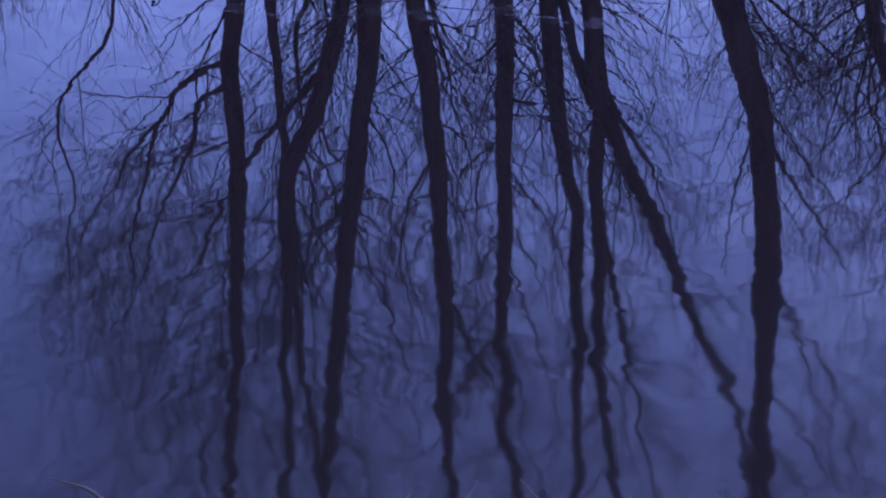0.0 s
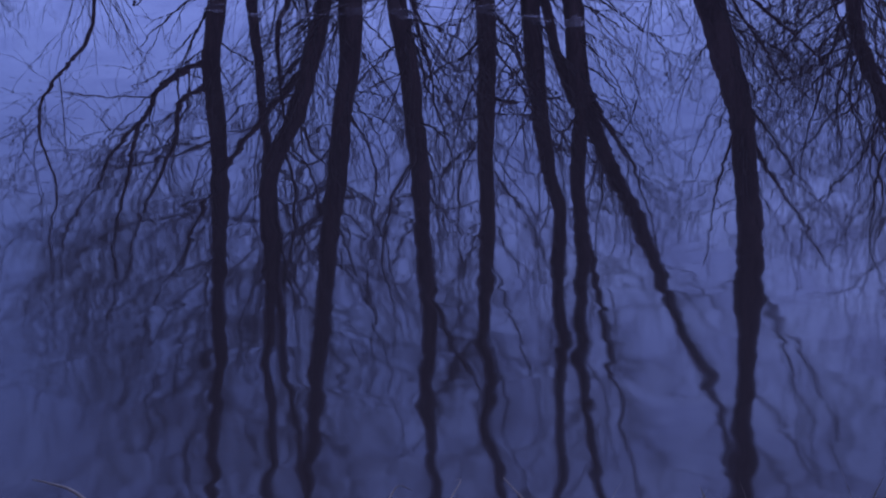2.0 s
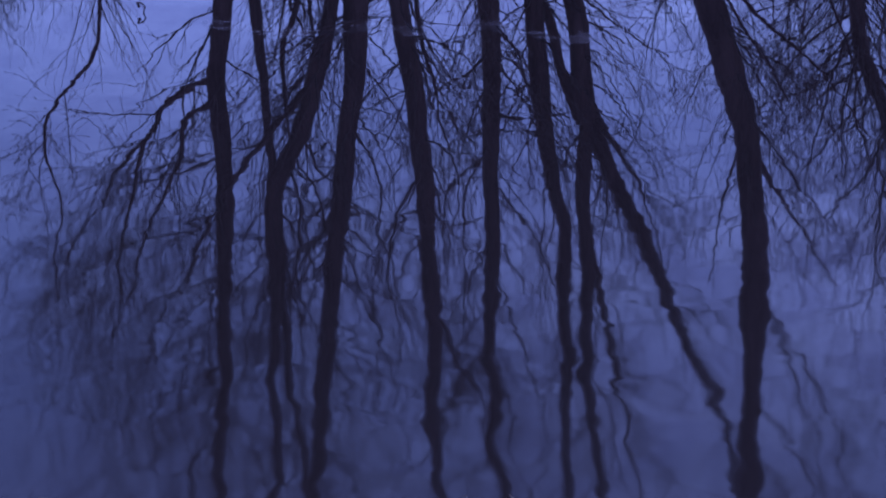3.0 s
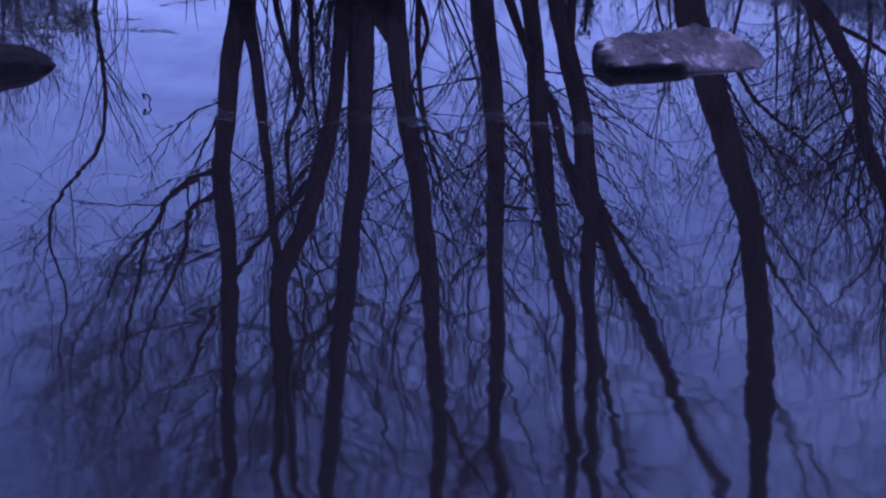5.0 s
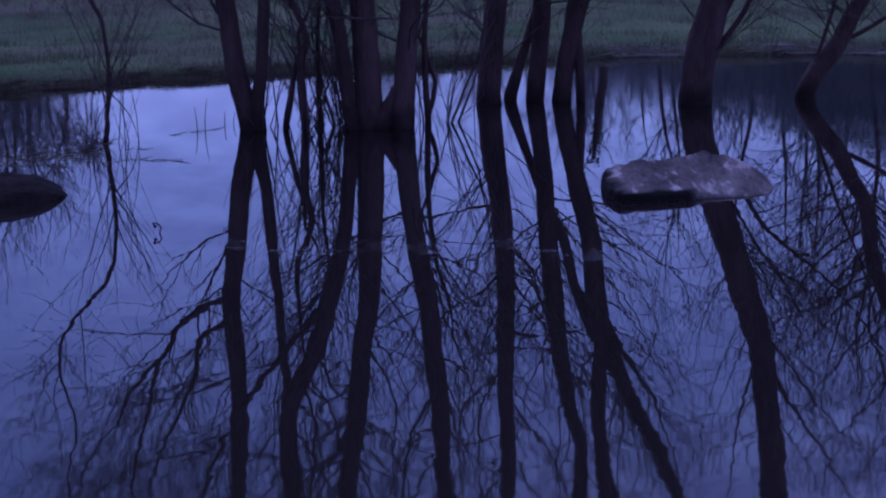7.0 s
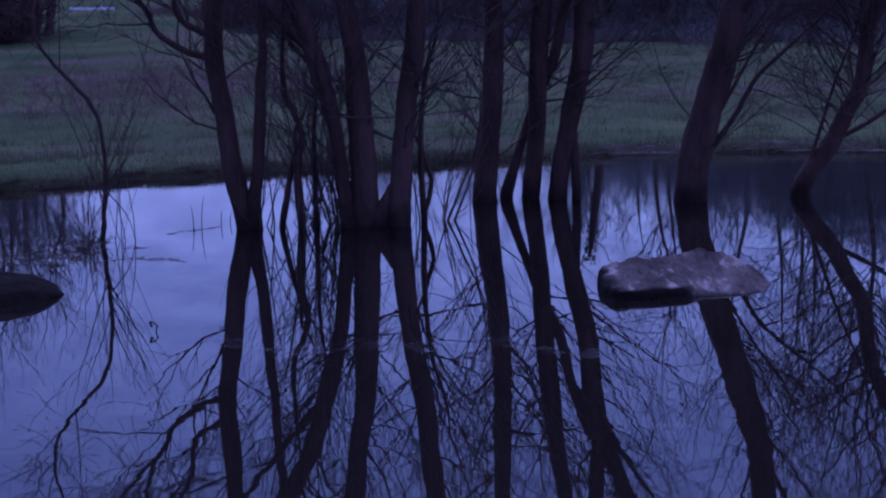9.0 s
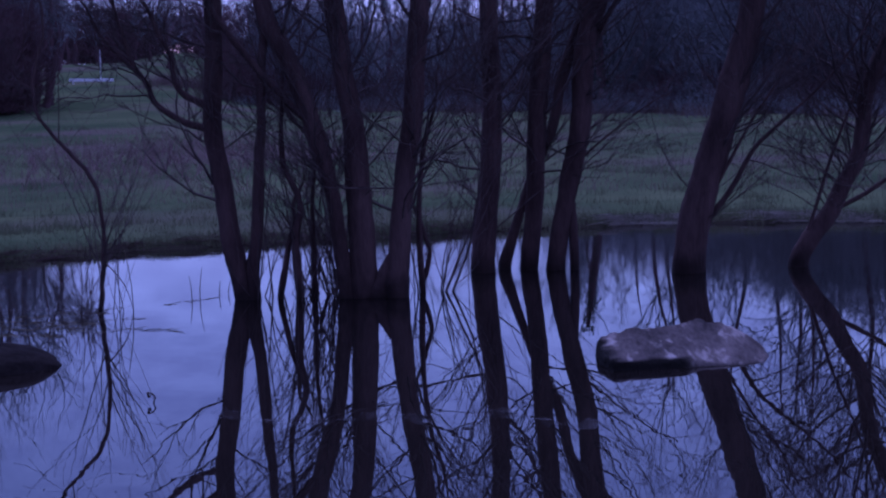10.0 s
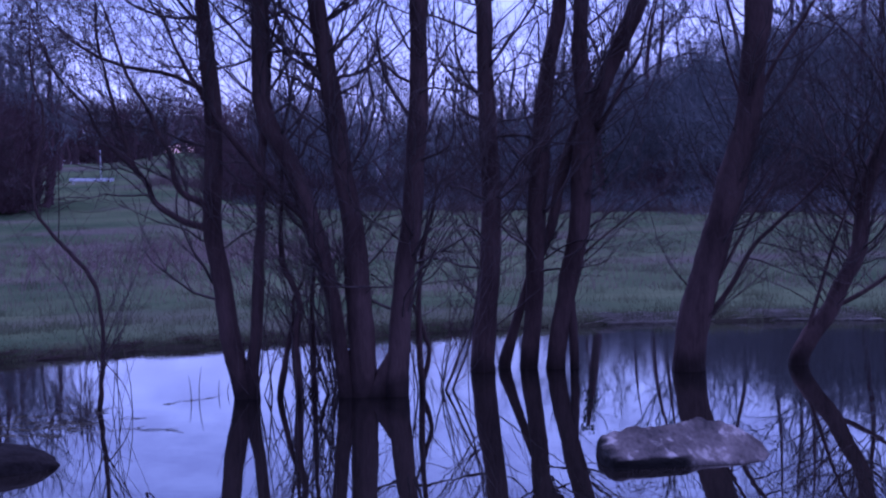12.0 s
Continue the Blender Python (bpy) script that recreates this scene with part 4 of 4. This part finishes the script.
def ivied_tree():
    """A stout trunk wrapped in dark ivy at the edge of the woods."""
    x, y = 5.63, 74.0
    g = float(ground_z(np.array(x), np.array(y)))
    t = thing("tree", (x, y, g - 0.1), "dark ivy-wrapped leaning tree at the meadow's edge", "tree", "bare trees of the far woods")
    line = [(5.66, y, g - 0.1, 0.17), (5.58, y, 1.6, 0.16), (5.46, y, 3.2, 0.16), (5.30, y, 4.6, 0.17), (5.08, y, 6.1, 0.14), (4.92, y, 7.4, 0.06)]
    part("trunk", bark_tube(line, 10), SCRUB, t)
    ivy = Soup()
    nv = np.random.RandomState(3)
    rows = spline(line, 7)
    for k in range(900):
        r = rows[nv.randint(3, len(rows))]
        a, out = nv.uniform(0, 6.28), r[3] * nv.uniform(0.9, 1.7) * (1.9 + 1.9 * noise.noise(Vector((0, 7, r[2] * 1.4))))
        p = Vector((r[0] + out * math.cos(a), r[1] + out * math.sin(a), r[2] + nv.normal(0, 0.15)))
        q = p + Vector((nv.normal(0, 0.05), nv.normal(0, 0.05), -0.09))
        o = Vector((-math.sin(a), math.cos(a), 0)) * 0.05
        i = len(ivy.v)
        ivy.v += [tuple(p), tuple((p + q) / 2 + o), tuple(q), tuple((p + q) / 2 - o)]
        ivy.f.append((i, i + 1, i + 2, i + 3))
    part("ivy", ivy, IVY, t, "dark evergreen ivy leaves", "stuff")


IVY = material("ivy_leaf", (0.015, 0.022, 0.012), (0.04, 0.05, 0.028), 3.0, rough=0.6)
ivied_tree()
nr = np.random.RandomState(9)
for i in range(44):
    x = nr.uniform(-9, 20)
    y = float(np.interp(x, EDGE_X, EDGE_Y)) + nr.uniform(1, 16)
    bare_tree(x, y, skyline(x, y) * nr.uniform(0.9, 1.5 if 3.5 < x < 9 else 1.25), 15, i)
for i in range(10):
    x = nr.uniform(-8.5, 7.5)
    y = float(np.interp(x, EDGE_X, EDGE_Y)) + nr.uniform(2, 10)
    bare_tree(x, y, skyline(x, y) * nr.uniform(1.2, 1.7), 9, 130 + i)
side = np.random.RandomState(12)
for i in range(8):
    y = side.uniform(62, 78)
    x = float((0.115 + 0.014 * i + side.uniform(-0.005, 0.005)) * y)
    y = max(y, float(np.interp(x, EDGE_X, EDGE_Y)) + side.uniform(1, 5))
    bare_tree(x, y, skyline(x, y) * side.uniform(1.6, 2.0), 12, 170 + i, 0.52)
for i in range(14):
    y = nr.uniform(77, 95)
    x = float(nr.uniform(-0.235, -0.186) * y)
    bare_tree(x, float(y), skyline(x, y) * nr.uniform(1.0, 1.45), 18, 60 + i)
for i in range(5):
    y = side.uniform(78, 88)
    x = float((-0.222 + 0.0085 * i + side.uniform(-0.003, 0.003)) * y)
    bare_tree(x, float(y), skyline(x, y) * side.uniform(1.6, 2.0), 12, 190 + i, 0.4)
for i in range(14):
    y = nr.uniform(120, 165)
    x = float(nr.uniform(-0.19, -0.06) * y)
    bare_tree(x, float(y), skyline(x, y) * nr.uniform(0.9, 1.25), 16, 90 + i)

# ---- small things ----
# brambles on the meadow
nb = np.random.RandomState(31)
br = Soup()
rng.seed(77)
for i in range(900):
    x, y = nb.normal(-5.4, 2.0), nb.normal(41, 5.0)
    shoot(br, (x, y, float(ground_z(np.array(x), np.array(y))) - 0.02), (nb.normal(0, 0.5), nb.normal(0, 0.5), 1), nb.uniform(0.2, 0.6), 0.007, 0, 0.1, 0.3, (4,))
BRAMBLE = material("bramble", (0.15, 0.09, 0.09), (0.32, 0.21, 0.20), 1.0)
tagged(new("bramble", br.mesh("bramble", BRAMBLE)), "reddish bare bramble thicket on the meadow", "shrub", kind="stuff")

# reed stalks and a curled leaf stalk standing in the water
REED = material("dry_reed", (0.10, 0.08, 0.05), (0.24, 0.20, 0.13), 12.0)


def reed(x, y, tall, lean, thick=0.004):
    s = Soup()
    s.tube([(x, y, -0.2), (x + lean * 0.2, y, tall * 0.35), (x + lean * 0.6, y, tall * 0.75), (x + lean, y, tall)], [thick, thick, thick * 0.7, thick * 0.3], 5)
    ob = new("reed", s.mesh("reed", REED))
    return tagged(ob, "single dry reed stalk standing in the water", "reed", "reeds in the pond")


for x, y, tall, lean in ((-2.02, 16.3, 0.19, -0.02), (-1.97, 16.35, 0.26, 0.03), (-1.84, 16.6, 0.12, 0.01), (-1.78, 16.7, 0.10, 0.02),
                         (-2.37, 15.6, 0.56, -0.085), (0.16, 17.0, 0.42, 0.02)):
    reed(x, y, tall, lean)
curl = Soup()
cx, cy = -1.60, 11.05
path = spline([(0, -0.1), (0.004, 0.006), (0.012, 0.024), (0.006, 0.040), (-0.006, 0.050), (-0.020, 0.054), (-0.028, 0.046), (-0.022, 0.036), (-0.012, 0.040)], 4)
curl.tube([(cx + p[0], cy, p[1]) for p in path], [0.003 + (0.008 if k > 18 else 0.002) * math.sin(0.5 * k) ** 2 for k in range(len(path))], 6)
tagged(new("curled_stalk", curl.mesh("curled_stalk", TWIG)), "small curled dead stalk poking out of the water", "plant")

# a low white board with a thin post, out on the rise
PALE = material("pale_paint", (0.5, 0.5, 0.5), (0.8, 0.8, 0.8), 3.0)


def box(bm, centre, size, bevel=0.01):
    r = bmesh.ops.create_cube(bm, size=1.0)
    for v in r["verts"]:
        v.co = Vector(centre) + Vector((v.co.x * size[0], v.co.y * size[1], v.co.z * size[2]))
    bmesh.ops.bevel(bm, geom=[e for e in bm.edges if e.verts[0] in r["verts"]], offset=bevel, segments=2, affect="EDGES", profile=0.6)


def box_part(name, boxes, mat, parent, label=""):
    bm = bmesh.new()
    for centre, size in boxes:
        box(bm, centre, size)
    me = bpy.data.meshes.new(name)
    bm.to_mesh(me)
    bm.free()
    me.materials.append(mat)
    ob = new(name, me)
    ob.parent = parent
    ob.matrix_parent_inverse = parent.matrix_world.inverted()
    return tagged(ob, label)


px, py = -17.0, 101.0
pz = float(ground_z(np.array(px), np.array(py)))
board = thing("board", (px, py, pz), "low white board with a thin post on the rise", "sign")
panel = box_part("panel", [((0, 0, 0), (2.15, 0.04, 0.17))], PALE, board)
panel.matrix_world = pose(px, py, pz + 0.16, -35, 1.2, 0)
for dx in (-0.9, 0.9):
    box_part("foot", [((px + dx, py + 0.08, pz - 0.02), (0.07, 0.06, 0.3))], PALE, board)
mast = Soup()
mast.tube([(px + 0.45, py + 0.1, pz - 0.2), (px + 0.45, py + 0.1, pz + 1.6)], [0.03, 0.022], 8)
part("post", mast, PALE, board, "thin pale post")

# a far house behind the mound, its windows lit
GLOW = bpy.data.materials.new("lit_window")
GLOW.use_nodes = True
gb = GLOW.node_tree.nodes["Principled BSDF"]
gb.inputs["Base Color"].default_value = (0.6, 0.5, 0.45, 1)
gb.inputs["Emission Color"].default_value = (1.0, 0.62, 0.42, 1)
gb.inputs["Emission Strength"].default_value = 0.9
PLASTER = material("house_wall", (0.30, 0.27, 0.25), (0.45, 0.41, 0.38), 1.5)
SLATE = material("roof_tiles", (0.05, 0.045, 0.045), (0.10, 0.09, 0.085), 3.0)
hx, hy = -22.1, 176.0
hz = float(ground_z(np.array(hx), np.array(hy)))
house = thing("house", (hx, hy, hz), "far house with small lit windows behind the trees", "house")
box_part("wall", [((hx, hy, hz + 1.4), (7.0, 5.0, 2.9))], PLASTER, house)
bm = bmesh.new()
vs = [bm.verts.new((hx + dx, hy + dy, hz + dz)) for dx, dy, dz in ((-3.8, -2.8, 2.8), (3.8, -2.8, 2.8), (3.8, 2.8, 2.8), (-3.8, 2.8, 2.8), (-3.8, 0, 4.6), (3.8, 0, 4.6))]
for f in ((0, 1, 5, 4), (2, 3, 4, 5), (0, 4, 3), (1, 2, 5), (3, 2, 1, 0)):
    bm.faces.new([vs[k] for k in f])
me = bpy.data.meshes.new("roof")
bm.to_mesh(me)
bm.free()
me.materials.append(SLATE)
roof = new("roof", me)
roof.parent = house
roof.matrix_parent_inverse = house.matrix_world.inverted()
for dx, w in ((-0.95, 0.35), (-0.4, 0.55), (0.15, 0.4), (1.2, 0.5)):
    win = box_part("window", [((hx + dx, hy - 2.52, hz + 1.75), (w, 0.06, 0.75))], GLOW, house, "small lit window")
    box_part("sill", [((hx + dx, hy - 2.56, hz + 1.34), (w + 0.12, 0.12, 0.06))], PLASTER, win)

# a fallen log at the foot of the thicket
log = bark_tube([(-15.2, 74.0, 0.28, 0.10), (-14.4, 73.8, 0.3, 0.13), (-13.6, 73.9, 0.32, 0.12), (-12.6, 74.1, 0.33, 0.08)], 10, 0.2, 5)
tagged(new("log", log.mesh("log", BARK)), "dark fallen log on the meadow", "log")

# flattened reeds and dead leaves along the far water's edge
def litter(name, label, mat, count, spots, seed, up):
    nb = np.random.RandomState(seed)
    edge = Soup()
    for i in range(count):
        x = nb.normal(nb.choice(spots), 0.2) if spots else nb.uniform(-5.5, 0.5)
        y = float(np.interp(x, FAR_X, FAR_Y)) + nb.normal(0.12, 0.1) + abs(nb.normal(0, up))
        z = max(float(ground_z(np.array(x), np.array(y))), 0.0)
        a, ln = nb.uniform(-0.6, 0.6), nb.uniform(0.12, 0.4)
        edge.tube([(x, y, z - 0.01), (x + ln * 0.5 * math.cos(a), y + ln * 0.5 * math.sin(a), z + 0.02), (x + ln * math.cos(a), y + ln * math.sin(a), z + 0.01)], [0.003, 0.0055, 0.002], 3)
    return tagged(new(name, edge.mesh(name, mat)), label, "reeds", kind="stuff")


PALE_REED = material("bleached_reed", (0.24, 0.215, 0.175), (0.46, 0.42, 0.35), 2.0)
translucent(PALE_REED, 0.4)
litter("flattened_reeds", "pale flattened reeds along the far bank", PALE_REED, 1300, [1.9, 2.2, 2.5, 3.5, 3.9, 4.3, 4.7, 5.2], 41, 0.10)
litter("bank_litter", "brown dead leaves and stalks along the far bank", RUST, 260, None, 42, 0.12)

# floating weed and dead leaves on the still water
nb = np.random.RandomState(43)
weed = Soup()
for cx, cy, ln, rise, k in ((-2.22, 15.95, 0.34, 0.5, 0), (-2.9, 15.1, 0.6, 0.03, 1), (-2.7, 14.4, 0.5, 0.02, 2), (-3.1, 15.7, 0.5, -0.05, 3), (-2.2, 14.45, 0.3, -0.25, 4),
                            (-2.95, 14.75, 0.4, 0.04, 5), (-3.2, 14.2, 0.5, 0.0, 6),
                            (-3.5, 15.0, 0.9, 0.05, 7), (-3.4, 14.6, 0.8, 0.02, 8), (-3.5, 14.9, 0.8, 0.0, 9), (-3.3, 15.4, 0.7, 0.04, 10)):
    for m in range(26 if k < 5 else 44):
        f, g = nb.uniform(0, 1), nb.uniform(0.02, 0.12)
        x, y = cx + ln * f, cy + rise * f + 0.06 * math.sin(5 * f + k) + nb.normal(0, 0.03)
        a = nb.normal(0.2, 0.7)
        weed.tube([(x, y, 0.0), (x + g * 0.5 * math.cos(a), y + g * math.sin(a), 0.003), (x + g * math.cos(a), y + 2 * g * math.sin(a), 0.0)], [0.0006, 0.0013 if k < 5 else 0.0022, 0.0006], 3)
tagged(new("floating_weed", weed.mesh("floating_weed", REED)), "strands of dead weed floating on the water", "weed", kind="stuff")

# a faint line of floating dust where two sheets of still water meet
FILM = material("floating_film", (0.20, 0.19, 0.19), (0.40, 0.39, 0.40), 9.0, rough=0.8)
n, l = FILM.node_tree.nodes, FILM.node_tree.links
co, tx, rp = n.new("ShaderNodeTexCoord"), n.new("ShaderNodeTexNoise"), n.new("ShaderNodeValToRGB")
mp = n.new("ShaderNodeMapping")
mp.inputs["Scale"].default_value = (1.0, 6.0, 1.0)
tx.inputs["Scale"].default_value, tx.inputs["Detail"].default_value = 5.0, 5.0
rp.color_ramp.elements[0].position, rp.color_ramp.elements[1].position = 0.5, 0.75
rp.color_ramp.elements[0].color, rp.color_ramp.elements[1].color = (0, 0, 0, 1), (0.4, 0.4, 0.4, 1)
l.new(co.outputs["Object"], mp.inputs["Vector"])
l.new(mp.outputs["Vector"], tx.inputs["Vector"])
l.new(tx.outputs["Fac"], rp.inputs["Fac"])
l.new(rp.outputs["Color"], n["Principled BSDF"].inputs["Alpha"])


def floating_film(line, label):
    fv, ff = [], []
    for k, q in enumerate(spline(line, 6)):
        w = 0.10 + 0.08 * math.sin(k * 0.9) + 0.05 * math.sin(k * 2.3)
        fv += [(q[0], q[1] - w, 0.004), (q[0], q[1] + w, 0.004)]
        if k:
            ff.append((2 * k - 2, 2 * k, 2 * k + 1, 2 * k - 1))
    me = bpy.data.meshes.new("floating_film")
    me.from_pydata(fv, [], ff)
    me.materials.append(FILM)
    tagged(new("floating_film", me), label, "film", kind="stuff")


floating_film([(-1.25, 10.75), (-0.95, 10.35), (-0.55, 10.3), (-0.35, 10.45), (-0.1, 10.25), (0.25, 10.4), (0.45, 10.1), (0.6, 9.95), (0.8, 10.1)], "faint film of dust floating on the water")
floating_film([(-4.0, 15.75), (-3.6, 15.85), (-3.3, 15.8), (-3.0, 15.95), (-2.75, 15.8), (-2.45, 16.0)], "pale scum floating off the reedy bank")

# pale blades that lean out from the near bank
for k, rows in enumerate(([(-0.66, 3.75, 0.1), (-0.76, 3.98, 0.065), (-0.83, 4.08, 0.045), (-0.88, 4.14, 0.03)], [(0.0, 3.8, 0.1), (0.03, 4.0, 0.07), (0.02, 4.1, 0.03)],
                          [(0.16, 3.8, 0.1), (0.12, 3.98, 0.08), (0.13, 4.09, 0.03)], [(-0.12, 3.8, 0.1), (-0.10, 4.0, 0.06), (-0.07, 4.07, 0.02)])):
    sk = Soup()
    path = spline(rows, 4)
    sk.tube(path, [(0.002 if k else 0.005) * (1 - 0.75 * i / (len(path) - 1)) for i in range(len(path))], 4)
    tagged(new("grass_blade", sk.mesh("grass_blade", DEAD)), "thin dry grass blade leaning over the near water", "grass", "blades on the near bank")
